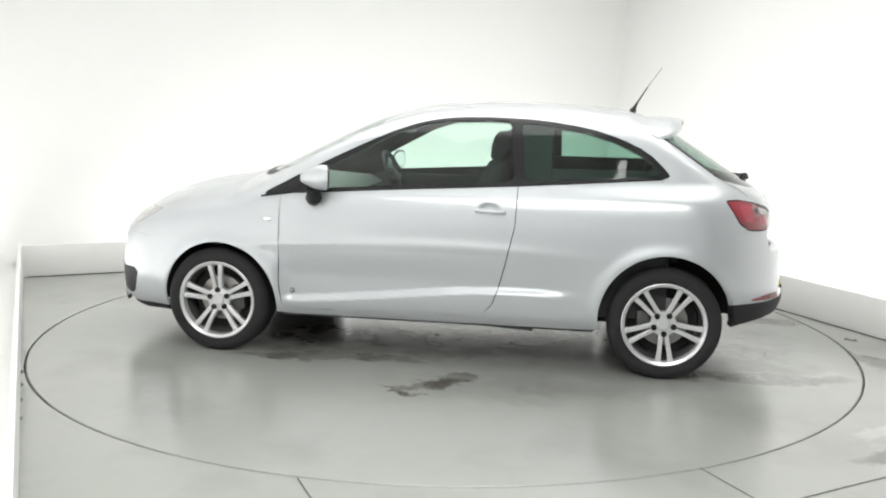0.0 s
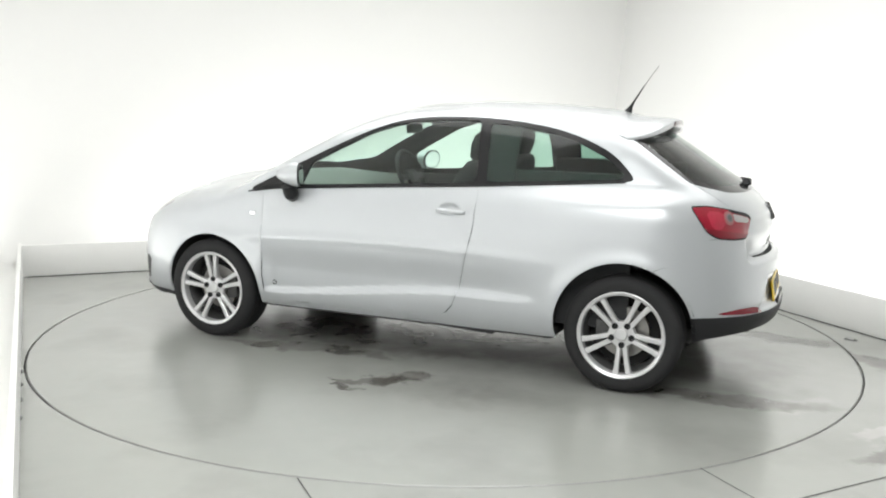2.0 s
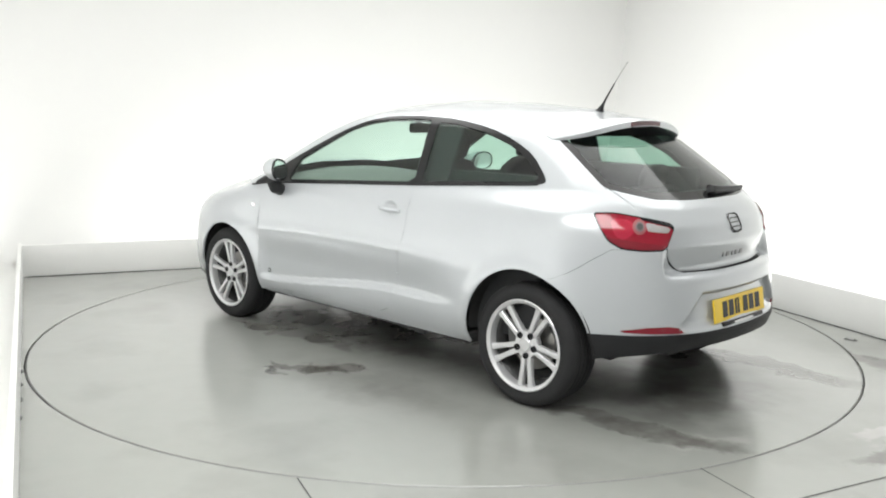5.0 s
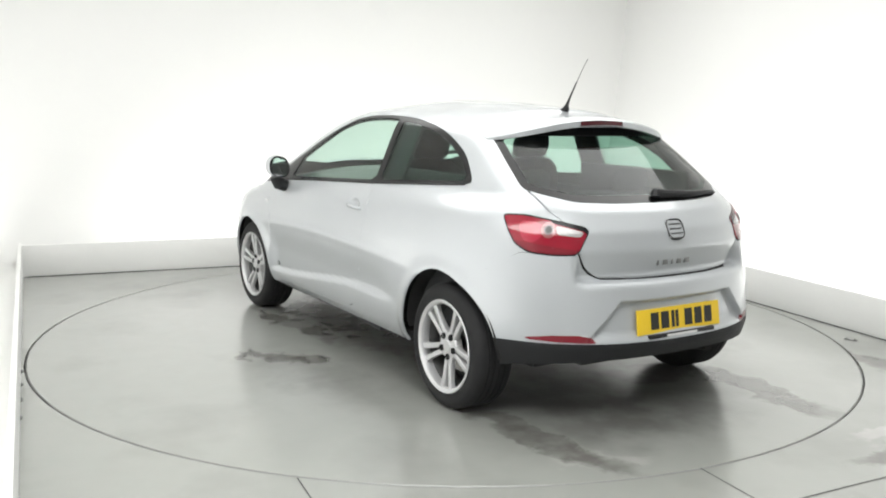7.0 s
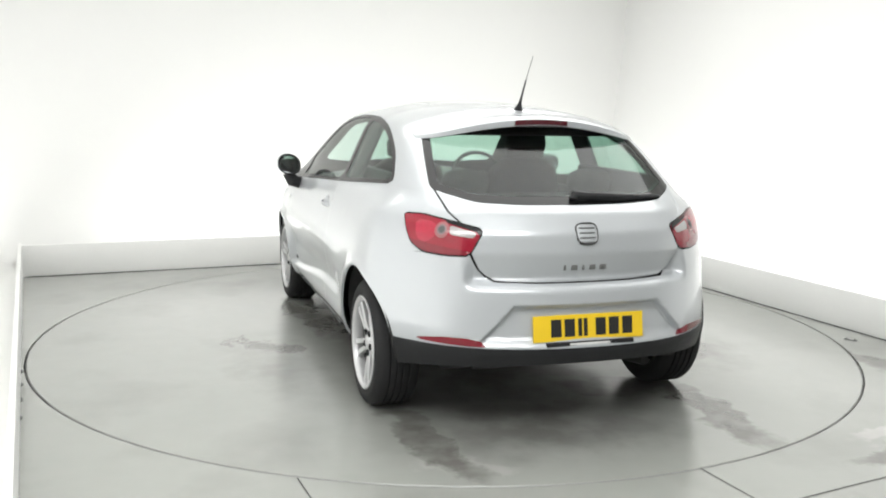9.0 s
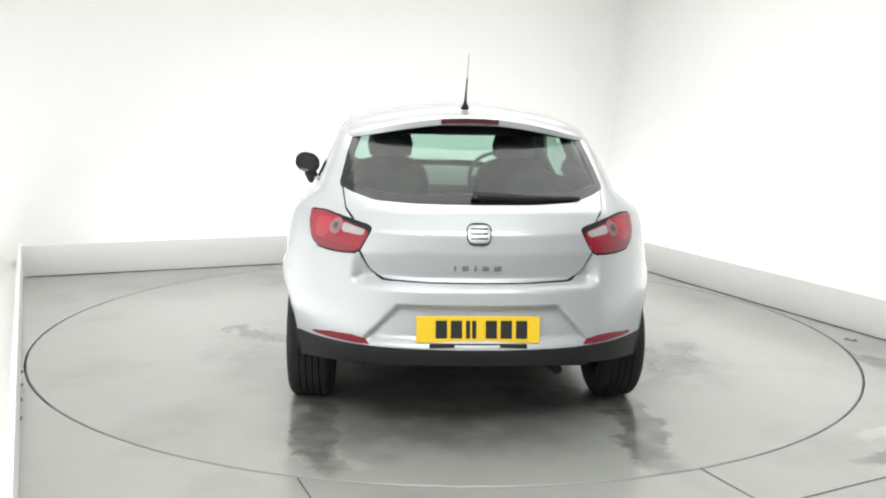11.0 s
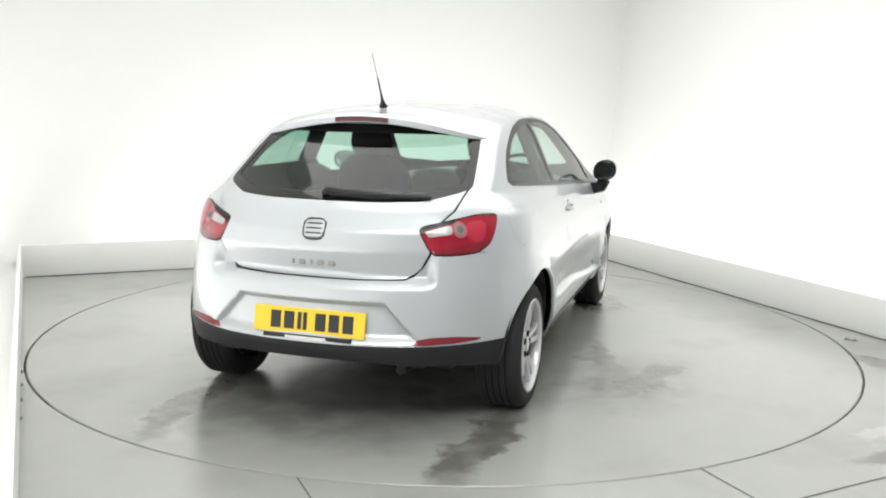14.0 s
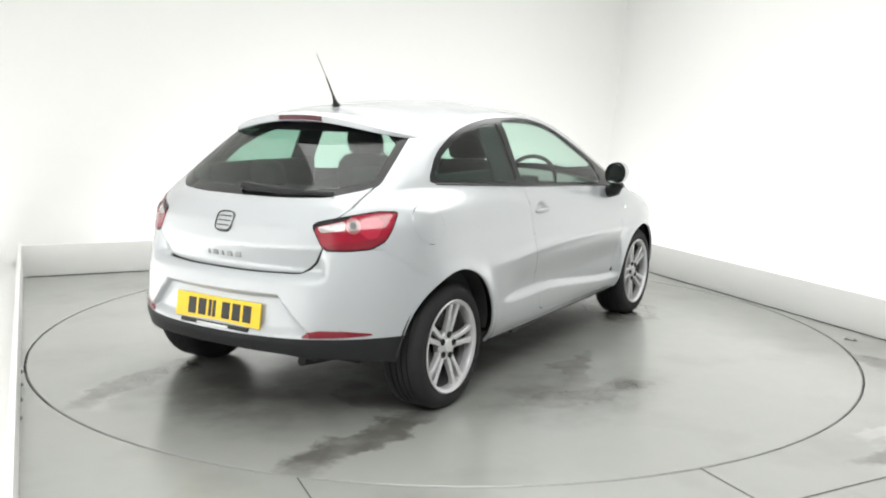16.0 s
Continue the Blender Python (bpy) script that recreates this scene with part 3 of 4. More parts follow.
DOOR = [(0.85, 1.2), (0.86, 0.80), (0.862, 0.42), (0.850, 0.30), (0.825, 0.272), (-0.11, 0.282), (-0.22, 0.288), (-0.29, 0.312), (-0.33, 0.36), (-0.36, 0.45), (-0.395, 0.58), (-0.44, 0.79), (-0.452, 1.2)]
REARGLASS = rounded([(0.60, 1.052), (0.55, 1.030), (0.44, 1.000), (0.25, 0.992), (-0.25, 0.992), (-0.44, 1.000), (-0.55, 1.030), (-0.60, 1.052), (-0.575, 1.17), (-0.54, 1.295), (-0.3, 1.315), (0.3, 1.315), (0.54, 1.295), (0.575, 1.17)], 1, 0.12)
TAILGATE = [(0.49, 1.5), (0.525, 1.29), (0.555, 1.17), (0.588, 1.062), (0.565, 0.965), (0.530, 0.925), (0.50, 0.79), (0.465, 0.725), (0.435, 0.697), (0.40, 0.681), (0.2, 0.677), (-0.2, 0.677), (-0.40, 0.681),
            (-0.435, 0.697), (-0.465, 0.725), (-0.50, 0.79), (-0.530, 0.925), (-0.565, 0.965), (-0.588, 1.062), (-0.555, 1.17), (-0.525, 1.29), (-0.49, 1.5)]
LAMP = rounded([(-0.795, 0.950), (-0.835, 0.885), (-0.885, 0.826), (-0.975, 0.790), (-1.13, 0.781), (-1.272, 0.783), (-1.335, 0.886), (-1.300, 0.906), (-1.13, 0.930), (-0.94, 0.952)], 1, 0.15)
BUMPER = [(-1.385, 0.10), (-1.385, 0.640), (-1.44, 0.660), (-1.50, 0.697), (-1.56, 0.745), (-1.62, 0.790), (-1.75, 0.800), (-2.2, 0.800), (-2.2, 0.1)]
BONNET = [(1.98, 0.0), (1.96, 0.35), (1.86, 0.55), (1.55, 0.635), (1.05, 0.675), (0.98, 0.60), (1.10, 0.40), (1.16, 0.0)]
SCREEN = [(1.11, 0.0), (1.06, 0.38), (0.93, 0.60), (0.86, 0.635), (0.36, 0.535), (0.34, 0.3), (0.345, 0.0)]
HEADLAMP = rounded([(1.60, 0.795), (1.75, 0.792), (1.92, 0.742), (1.99, 0.690), (1.93, 0.662), (1.77, 0.700)], 1, 0.15)
FOGGRILLE = rounded([(1.75, 0.445), (2.02, 0.43), (2.0, 0.29), (1.80, 0.275)], 1, 0.15)


def both(poly):
    p = np.asarray(poly, float)
    return np.concatenate([p, (p * [1, -1])[::-1]])


def build_wheel(outward, turn):
    """An alloy wheel with five twin spokes; outward: the side that it shows."""
    w = new("wheel")
    R, rim_r = 0.297, 0.213
    prof = [(rim_r - 0.008, -0.095), (rim_r + 0.006, -0.105), (rim_r + 0.03, -0.112), (rim_r + 0.055, -0.110), (R - 0.014, -0.100), (R - 0.004, -0.088)]
    for i in range(5):
        c = -0.064 + i * 0.032
        prof += [(R, c - 0.013), (R, c + 0.010), (R - 0.008, c + 0.0115), (R - 0.008, c + 0.0165)] if i < 4 else [(R, c - 0.013), (R, c + 0.012)]
    prof += [(R - 0.004, 0.088), (R - 0.014, 0.100), (rim_r + 0.055, 0.110), (rim_r + 0.045, 0.1125), (rim_r + 0.03, 0.112), (rim_r + 0.006, 0.105), (rim_r - 0.008, 0.095)]
    prof = [(r, y * 0.93) for r, y in prof]
    part("tyre", lathe(prof, 72, closed=True), RUBBER, w, "black rubber tyre with grooved tread", sharp=0.5)
    rim = part("rim", lathe([(rim_r - 0.012, 0.052), (rim_r - 0.014, 0.085),
                                 (rim_r - 0.010, 0.098), (rim_r + 0.004, 0.106), (rim_r + 0.009, 0.102), (rim_r - 0.002, 0.090), (rim_r - 0.004, 0.06), (rim_r - 0.004, 0.052)], 64, closed=True), ALLOY, w, "silver alloy rim", sharp=0.7)
    # barrel metal coloured darker than the rim, for the shade behind the spokes
    part("barrel", lathe([(rim_r - 0.010, -0.098), (rim_r - 0.022, -0.07), (rim_r - 0.03, 0.0), (rim_r - 0.022, 0.04), (rim_r - 0.012, 0.055), (rim_r - 0.004, 0.05), (rim_r - 0.004, -0.09)], 64, closed=True), DARKALLOY, w, "wheel barrel, shade between the spokes put into its colour", sharp=0.7)
    # spokes: pairs that run nearly side by side from hub to rim
    for k in range(5):
        for side in (-1, 1):
            rings = []
            for r, off, half, y, dep in ((0.040, 0.013, 0.013, 0.072, 0.030), (0.075, 0.016, 0.0125, 0.078, 0.028), (0.12, 0.021, 0.0120, 0.083, 0.024), (0.165, 0.027, 0.0130, 0.087, 0.022), (0.205, 0.034, 0.016, 0.090, 0.026)):
                a = math.pi / 2 + 2 * math.pi * k / 5
                ct, st = math.cos(a), math.sin(a)
                ring = []
                for dx, dy in ((-half, -dep), (-half, -0.004), (-half + 0.004, 0), (half - 0.004, 0), (half, -0.004), (half, -dep)):
                    o = side * off + dx
                    ring.append((r * ct - o * st, y + dy, r * st + o * ct))
                rings.append(ring)
            part("spoke", loft(rings), ALLOY, rim, sharp=0.5)
    hubm = part("hub", lathe([(0.066, 0.035), (0.069, 0.066), (0.064, 0.074), (0.034, 0.076), (0.032, 0.080), (0.027, 0.084), (0, 0.085)], 40), ALLOY, rim, "wheel centre with cap", sharp=0.5)
    for k in range(5):
        a = math.pi / 2 + 2 * math.pi * k / 5
        bm = lathe([(0.0155, 0.070), (0.0155, 0.0815), (0.0125, 0.0815), (0.011, 0.0755), (0, 0.0755)], 14)
        bmesh.ops.transform(bm, matrix=Matrix.Translation((0.053 * math.cos(a), 0, 0.053 * math.sin(a))), verts=bm.verts)
        part("wheel_bolt", bm, BLACK, rim, "dark recessed bolt")
    part("brake_disc", lathe([(0.05, 0.012), (0.128, 0.012), (0.130, 0.008), (0.130, -0.008), (0.128, -0.012), (0.05, -0.012)], 48, closed=True), DISC, w, "worn steel brake disc")
    bm = bmesh.new()
    box(bm, -0.14, -0.065, -0.045, 0.04, -0.07, 0.07, 0.015)
    part("brake_caliper", bm, DARKALLOY, w)
    part("brake_backing", lathe([(0, -0.03), (0.18, -0.03), (0.185, -0.04), (0, -0.045)], 40), SHADOWED, w)
    w.matrix_basis = pose(0, 0, 0, 0, 0, 0 if outward > 0 else 180) @ pose(0, 0, 0, 0, turn, 0)
    return w


def build_car():
    car = new("car")
    tagged(car, "silver three-door hatchback with five-spoke alloy wheels", "car")
    shell = build_hull()
    v = shell[0]
    _, shell = clip(shell, v[:, 2] - floor_of(v[:, 0]))
    for ax, az, r in (ARCH_F, ARCH_R):
        v = shell[0]
        _, shell = clip(shell, np.maximum(np.hypot(v[:, 0] - ax, (v[:, 2] - az) * 0.99) - r, 0.45 - np.abs(v[:, 1])))
    inner = (shell[0] - hull_normals(shell[0]) * 0.016, shell[1])

    def top_poly(mesh, poly):
        p = mesh[0]
        return np.maximum(np.maximum(poly_dist(p[:, 0], p[:, 1], poly), 0.72 - p[:, 2]), 0.1 - p[:, 0])

    # windows
    for sign in (1, -1):
        dlo, shell = clip(shell, side_poly(shell, DLO, sign))
        glass, dlo = clip(dlo, side_poly(dlo, DOORGLASS, sign))
        quarter, dlo = clip(dlo, side_poly(dlo, QUARTERGLASS, sign))
        panel("window_frame", dlo, GLOSSBLACK, car, "gloss black window surround", lift=-0.002, rim=0.02)
        panel("door_window", glass, GLASS, car, "green-tinted door glass", lift=-0.006, rim=0)
        panel("quarter_window", quarter, REARGREEN, car, "green-tinted rear side glass", lift=-0.004, rim=0)
        for poly in (DOORGLASS, QUARTERGLASS):
            _, inner = clip(inner, side_poly(inner, poly, sign) - 0.004)
    gl, shell = clip(shell, rear_poly(shell, REARGLASS))
    panel("rear_window", gl, REARGREEN, car, "green-tinted rear screen", lift=-0.003, rim=0)
    _, inner = clip(inner, rear_poly(inner, REARGLASS) + 0.034)
    # printed black border round the rear screen
    _, border = clip(gl, np.maximum(rear_poly(gl, REARGLASS) + 0.034, gl[0][:, 2] - 1.275))
    panel("screen_border", border, PRINTED, car, "black printed border of the rear screen", lift=-0.001, rim=0)
    gl, shell = clip(shell, top_poly(shell, both(SCREEN)))
    panel("windscreen", gl, GLASS, car, "green-tinted windscreen", lift=-0.003, rim=0)
    _, inner = clip(inner, top_poly(inner, both(SCREEN)) + 0.03)
    lining, inner = clip(inner, 1.335 - inner[0][:, 2])
    panel("roof_lining", lining, LINING, car, "pale grey roof lining", rim=0)
    posts, inner = clip(inner, 1.0 + 0.03 * (inner[0][:, 0] < -1.2) - inner[0][:, 2])
    panel("pillar_lining", posts, TRIM, car, "dark grey pillar lining", rim=0)
    panel("inner_shell", inner, SHADOWED, car, "dark inner body", rim=0)

    # lamps
    for sign in (1, -1):
        def wrap(m, poly):
            """Outlines that run round the corner: measured along the body's corner, and up."""
            q = m[0]
            return np.maximum(np.maximum(poly_dist(q[:, 0] + sign * q[:, 1], q[:, 2], poly) * 0.75, q[:, 0] + 1.40), 0.3 - sign * q[:, 1])

        lamp, shell = clip(shell, wrap(shell, LAMP))
        lens, edge = clip(lamp, wrap(lamp, LAMP) + 0.006)
        tl = panel("tail_lamp", lens, RED, car, "red tail lamp with clear reversing section", lift=0.004, rim=0.012)
        panel("lamp_seal", edge, GLOSSBLACK, tl, "black edge of the lamp", rim=0.012)
        band, _ = clip(lens, wrap(lens, [(-1.10, 0.918), (-1.10, 0.96), (-1.36, 0.94), (-1.36, 0.865), (-1.318, 0.868), (-1.300, 0.884)]))
        panel("lamp_band", band, GLOSSBLACK, tl, "black band along the lamp's inner edge", lift=0.0062, rim=0.003)
        glow, _ = clip(lens, wrap(lens, rounded([(-0.90, 0.925), (-1.04, 0.918), (-1.06, 0.870), (-1.00, 0.832), (-0.93, 0.845)], 1)))
        panel("reflector_bowl", glow, BRIGHTRED, tl, "bright red reflector behind the lens", lift=0.0058, rim=0.002)
        white, _ = clip(lens, wrap(lens, rounded([(-1.298, 0.880), (-1.28, 0.860), (-1.14, 0.870), (-1.13, 0.907), (-1.29, 0.882)], 1, 0.12)))
        panel("reversing_lens", white, WHITELENS, tl, "clear reversing lamp lens", lift=0.0065, rim=0.003)
        spot = lambda m, r: np.hypot((m[0][:, 0] + sign * m[0][:, 1] + 1.088) * 0.72, m[0][:, 2] - 0.888) - r
        disc, _ = clip(lens, spot(lens, 0.032))
        panel("indicator_lens", disc, PINKLENS, tl, "round clear indicator lens", lift=0.0085, rim=0.004)
        disc, _ = clip(lens, spot(lens, 0.021))
        panel("indicator_ring", disc, CLEARRING, tl, "frosted lamp ring", lift=0.0105, rim=0.003)
        disc, _ = clip(lens, spot(lens, 0.014))
        panel("indicator_bulb", disc, DARKALLOY, tl, "dark bulb centre", lift=0.012, rim=0.003)
        low, _ = clip(lens, lens[0][:, 2] - 0.822 - 0.10 * (lens[0][:, 0] + sign * lens[0][:, 1] + 1.1))
        panel("reflector_strip", low, DARKRED, tl, "darker red lower lens", lift=0.0052, rim=0.002)
        side = lambda m, p: np.maximum(side_poly(m, p, sign), 1.5 - m[0][:, 0])
        hl, shell = clip(shell, side(shell, HEADLAMP))
        panel("headlamp", hl, WHITELENS, car, "clear headlamp", rim=0.01)
        fg, shell = clip(shell, side(shell, FOGGRILLE))
        panel("bumper_grille", fg, BLACK, car, "black grille in the front bumper", lift=-0.006)
        rf = [(y * sign, z) for y, z in ((0.455, 0.411), (0.475, 0.436), (0.53, 0.446), (0.62, 0.445), (0.715, 0.430), (0.69, 0.422), (0.60, 0.416))]
        fn2 = lambda m: np.maximum(rear_poly(m, rf), m[0][:, 0] + 1.55)
        rm, shell = clip(shell, fn2(shell))
        panel("rear_reflector", rm, DARKRED, car, "narrow red bumper reflector", lift=0.003, rim=0.008)

    # black lower edge of the rear bumper
    def valance(m):
        p = m[0]
        return np.maximum(p[:, 2] - (0.404 + 0.012 * p[:, 1] ** 2), p[:, 0] + 1.535)

    val, shell = clip(shell, valance(shell))
    panel("bumper_valance", val, BLACK, car, "matt black lower edge of the rear bumper", lift=0.004, rim=0.03)

    flip, shell = clip(shell, np.maximum(shell[0][:, 2] - 0.242, 1.50 - shell[0][:, 0]))
    panel("front_lip", flip, BLACK, car, "matt black lower lip of the front bumper", lift=0.003, rim=0.02)

    # panels with open joints
    for sign in (1, -1):
        door, shell = gap(shell, lambda m: side_poly(m, DOOR, sign), 0.0028)
        d = panel("door", door, PAINT, car, "silver painted door")
        # handle: a grip over a shallow cup
        rings = []
        for q in range(13):
            s = q / 12
            x, zz = -0.225 - 0.165 * s, 0.862 - 0.006 * s
            y = max(side_y(x, zz), side_y(-0.20, zz)) + 0.002 + 0.020 * math.sin(math.pi * s) ** 0.6
            rr = 0.011 * (0.75 + 0.25 * math.sin(math.pi * s))
            rings.append([(x, sign * (y + 0.55 * rr * math.cos(a)), zz + rr * math.sin(a)) for a in [2 * math.pi * k / 10 for k in range(10)]])
        part("door_handle", loft(rings), PAINT, d, "silver grip handle", sharp=1.2)
        # belt moulding under the glass
        xs = np.linspace(0.97, -1.2, 60)
        zs = np.interp(-xs, [-1.0, -0.79, -0.24, 0.42, 1.22], [0.893, 0.922, 0.957, 0.995, 1.05])
        ys = [side_y(p, q) for p, q in zip(xs, zs)]
        part("belt_moulding", tube([(a, sign * (b + 0.002), c) for a, b, c in zip(xs, ys, zs)], 0.005, 6), GLOSSBLACK, car, "black moulding below the side windows")
    cowl, shell = clip(shell, top_poly(shell, both([(1.156, 0.0), (1.10, 0.39), (0.985, 0.595), (0.935, 0.60), (1.062, 0.38), (1.112, 0.0)])))
    panel("windscreen_cowl", cowl, BLACK, car, "black cowl below the windscreen", lift=0.002)
    bon, shell = gap(shell, lambda m: top_poly(m, both(BONNET)), 0.003)
    panel("bonnet", bon, PAINT, car, "silver bonnet")
    gate, shell = gap(shell, lambda m: np.maximum(rear_poly(m, TAILGATE), m[0][:, 0] + 1.17), 0.005)
    panel("tailgate", gate, PAINT, car, "silver tailgate")

    def bump(m):
        p = m[0]
        return poly_dist(p[:, 0], p[:, 2], BUMPER)

    bumper, shell = gap(shell, bump, 0.0009)
    panel("rear_bumper", bumper, PAINT, car, "silver rear bumper with a number plate recess")
    # front wings and bumper
    front, shell = clip(shell, poly_dist(shell[0][:, 0], shell[0][:, 2], [(0.86, 0.0), (0.86, 0.88), (2.4, 0.88), (2.4, 0.0)]))
    nose, front = gap(front, lambda m: poly_dist(m[0][:, 0], m[0][:, 2], [(1.52, 0.0), (1.54, 0.52), (1.66, 0.64), (2.4, 0.66), (2.4, 0.0)]), 0.0007)
    panel("front_bumper", nose, PAINT, car, "silver front bumper")
    for sign in (1, -1):
        wing, _ = clip(front, -sign * front[0][:, 1])
        panel("front_wing", wing, PAINT, car, "silver front wing")
    flap = lambda m: np.maximum(np.hypot(m[0][:, 0] + 1.40, m[0][:, 2] - 0.885) - 0.085, m[0][:, 1] + 0.3)
    fl, shell = gap(shell, flap, 0.0014)
    panel("fuel_flap", fl, PAINT, car, "round fuel filler flap")
    panel("body_sides_and_roof", shell, PAINT, car, "silver body sides and roof")

    # roof spoiler over the rear screen: carries the roof line on to a thin lip
    def top_z(x, y):
        lo, hi = 0.9, 1.6
        for _ in range(24):
            m = (lo + hi) / 2
            lo, hi = (m, hi) if hull(np.array([[x, y, m]]))[0] > 0 else (lo, m)
        return lo

    def lip(y):
        e = min(1, abs(y) / 0.575)
        return -1.335 + 0.075 * e ** 2 + 0.09 * e ** 6

    rings = []
    for q in range(49):
        y = -0.575 + 1.15 * q / 48
        e = abs(y) / 0.575
        z0, z1 = top_z(-1.06, y), top_z(-1.12, y)
        back, slope = lip(y), 0.05 + 0.15 * e ** 2
        zt = z1 - slope * (-1.12 - back) - 0.003
        th = 0.034 * (1 - 0.55 * e ** 4)
        rings.append([(-1.06, y, z0 - 0.004), (-1.085, y, top_z(-1.085, y) + 0.0005), (-1.12, y, z1 + 0.0015), ((back - 1.12) / 2, y, (zt + z1) / 2 + 0.004), (back + 0.008, y, zt + 0.001), (back, y, zt - 0.006),
                      (back + 0.002, y, zt - th), (back + 0.02, y, zt - th - 0.004), (min(back + 0.09, -1.15), y, zt - th * 0.8), (-1.10, y, z1 - 0.05)])
    sp = part("roof_spoiler", loft(rings), PAINT, car, "silver roof spoiler over the rear screen", sharp=0.7)
    rings = []
    for q in range(15):
        y = -0.135 + 0.27 * q / 14
        bx = lip(y) - 0.004
        zt = top_z(-1.12, y) - (0.05 + 0.15 * (abs(y) / 0.575) ** 2) * (-1.12 - lip(y)) - 0.003
        rings.append([(bx, y, zt - 0.007), (bx, y, zt - 0.030), (bx + 0.02, y, zt - 0.032), (bx + 0.02, y, zt - 0.005)])
    part("brake_light", loft(rings), MAROON, sp, "dark red high brake light", sharp=0.3)

    # number plate in its recess: characters stand as plain bars
    px = -1.902
    tilt = Matrix.Translation((px, 0, 0.485)) @ pose(0, 0, 0, 0, 9, 0)
    bm = boxes((-0.004, 0.004, -0.26, 0.26, -0.0555, 0.0555, 0.002))
    bmesh.ops.transform(bm, matrix=tilt, verts=bm.verts)
    np_ = part("number_plate", bm, PLATE, car, "yellow rear number plate", smooth=False)
    for c in (0.155, 0.092, 0.043, 0.017, -0.055, -0.118, -0.183):
        wdt = 0.009 if c in (0.043, 0.017) else 0.024
        bm = boxes((-0.0055, -0.0035, c - wdt, c + wdt, -0.0375, 0.0375))
        bmesh.ops.transform(bm, matrix=tilt, verts=bm.verts)
        part("plate_bar", bm, PLATEINK, np_, "plain black bar", smooth=False)
    bm = boxes((-0.020, 0.012, -0.205, 0.205, -0.077, -0.058, 0.003))
    bmesh.ops.transform(bm, matrix=tilt, verts=bm.verts)
    ps = part("plate_holder", bm, BLACK, car, "black plate holder lip")
    bm = boxes((-0.0215, -0.019, -0.09, 0.10, -0.073, -0.064))
    bmesh.ops.transform(bm, matrix=tilt, verts=bm.verts)
    part("holder_bar", bm, WALLWHITE, ps, "pale bar of faded lettering", smooth=False)

    # badge and lettering on the tailgate
    b0, b1 = rear_x(0.0, 0.842), rear_x(0.0, 0.922)
    lean = Matrix.Translation(((b0 + b1) / 2 - 0.003, 0, 0.882)) @ pose(0, 0, 0, 0, math.degrees(math.atan2(b1 - b0, 0.08)), 0)
    outline = rounded([(0.052, 0.044), (-0.052, 0.044), (-0.048, -0.050), (0.048, -0.050)], 2, 0.2)
    rings = []
    for k in range(len(outline) + 1):
        y, z = outline[k % len(outline)]
        n = np.array([y, z]) / np.hypot(y, z)
        rings.append([lean @ Vector((dx, y + n[0] * o, z + n[1] * o)) for dx, o in ((0.004, -0.003), (-0.009, -0.003), (-0.011, 0), (-0.009, 0.002), (0.004, 0.003))])
    badge = part("badge", loft(rings, False), DARKALLOY, car, "dark chrome rounded square badge", sharp=0.9)

    def leaning(name, spec, mat, parent, label=""):
        bm = boxes(spec)
        bmesh.ops.transform(bm, matrix=lean, verts=bm.verts)
        return part(name, bm, mat, parent, label)

    leaning("badge_field", (-0.006, 0.004, -0.046, 0.046, -0.042, 0.038, 0.002), PAINT, badge, "bright silver badge field")
    for zz, y0, y1 in ((0.020, -0.036, 0.036), (-0.002, -0.036, 0.036), (-0.024, -0.036, 0.036)):
        leaning("badge_bar", (-0.0095, -0.004, y0, y1, zz - 0.003, zz + 0.003, 0.001), DARKALLOY, badge, "dark bar across the badge")
    for k, c in enumerate((0.098, 0.055, 0.012, -0.031, -0.082)):
        wd = (0.005, 0.014, 0.005, 0.014, 0.016)[k]
        tx = rear_x(c, 0.735)
        part("model_bar", boxes((tx - 0.004, tx + 0.004, c - wd, c + wd, 0.724, 0.746, 0.001)), STEEL, car, "plain chrome bar of the model lettering")

    # wiper on the rear screen
    def on_screen(y, z, off):
        return (rear_x(y, z) - off, y, z)
    wp = part("rear_wiper", tube([on_screen(0.005, 1.012, 0.006), on_screen(0.0, 1.03, 0.03), on_screen(-0.06, 1.028, 0.032), on_screen(-0.2, 1.022, 0.026), on_screen(-0.33, 1.020, 0.02)], 0.01, 8, [0.024, 0.024, 0.018, 0.015, 0.010]), BLACK, car, "black rear wiper")
    part("wiper_blade", tube([on_screen(-0.02 - 0.044 * k, 1.015 + 0.002 * math.sin(k), 0.012) for k in range(11)], 0.011, 6), BLACK, wp)

    # aerial
    ae = part("aerial", tube([(-1.045, 0, 1.392), (-1.052, 0, 1.402), (-1.062, 0, 1.425), (-1.075, 0, 1.45)], 0.01, 12, [0.024, 0.019, 0.009, 0.006]), BLACK, car, "black roof aerial")
    part("aerial_rod", tube([(-1.072, 0, 1.445), (-1.13, 0, 1.54)], 0.0042, 8, [0.0055, 0.0035]), BLACK, ae)
    part("aerial_tip", tube([(-1.13, 0, 1.54), (-1.205, 0, 1.65)], 0.0014, 6), BLACK, ae, "thin aerial tip")

    # door mirrors
    for sign in (1, -1):
        rings = []
        for q in range(9):
            s = q / 8
            x = 0.715 - 0.145 * s
            rr = (0.30 + 0.70 * math.sin(min(1, s * 1.25) * math.pi / 2)) * (1 if s < 1 else 0.97)
            ring = []
            for k in range(24):
                a = 2 * math.pi * k / 24
                cy, cz = math.copysign(abs(math.cos(a)) ** 0.88, math.cos(a)), math.copysign(abs(math.sin(a)) ** 0.88, math.sin(a))
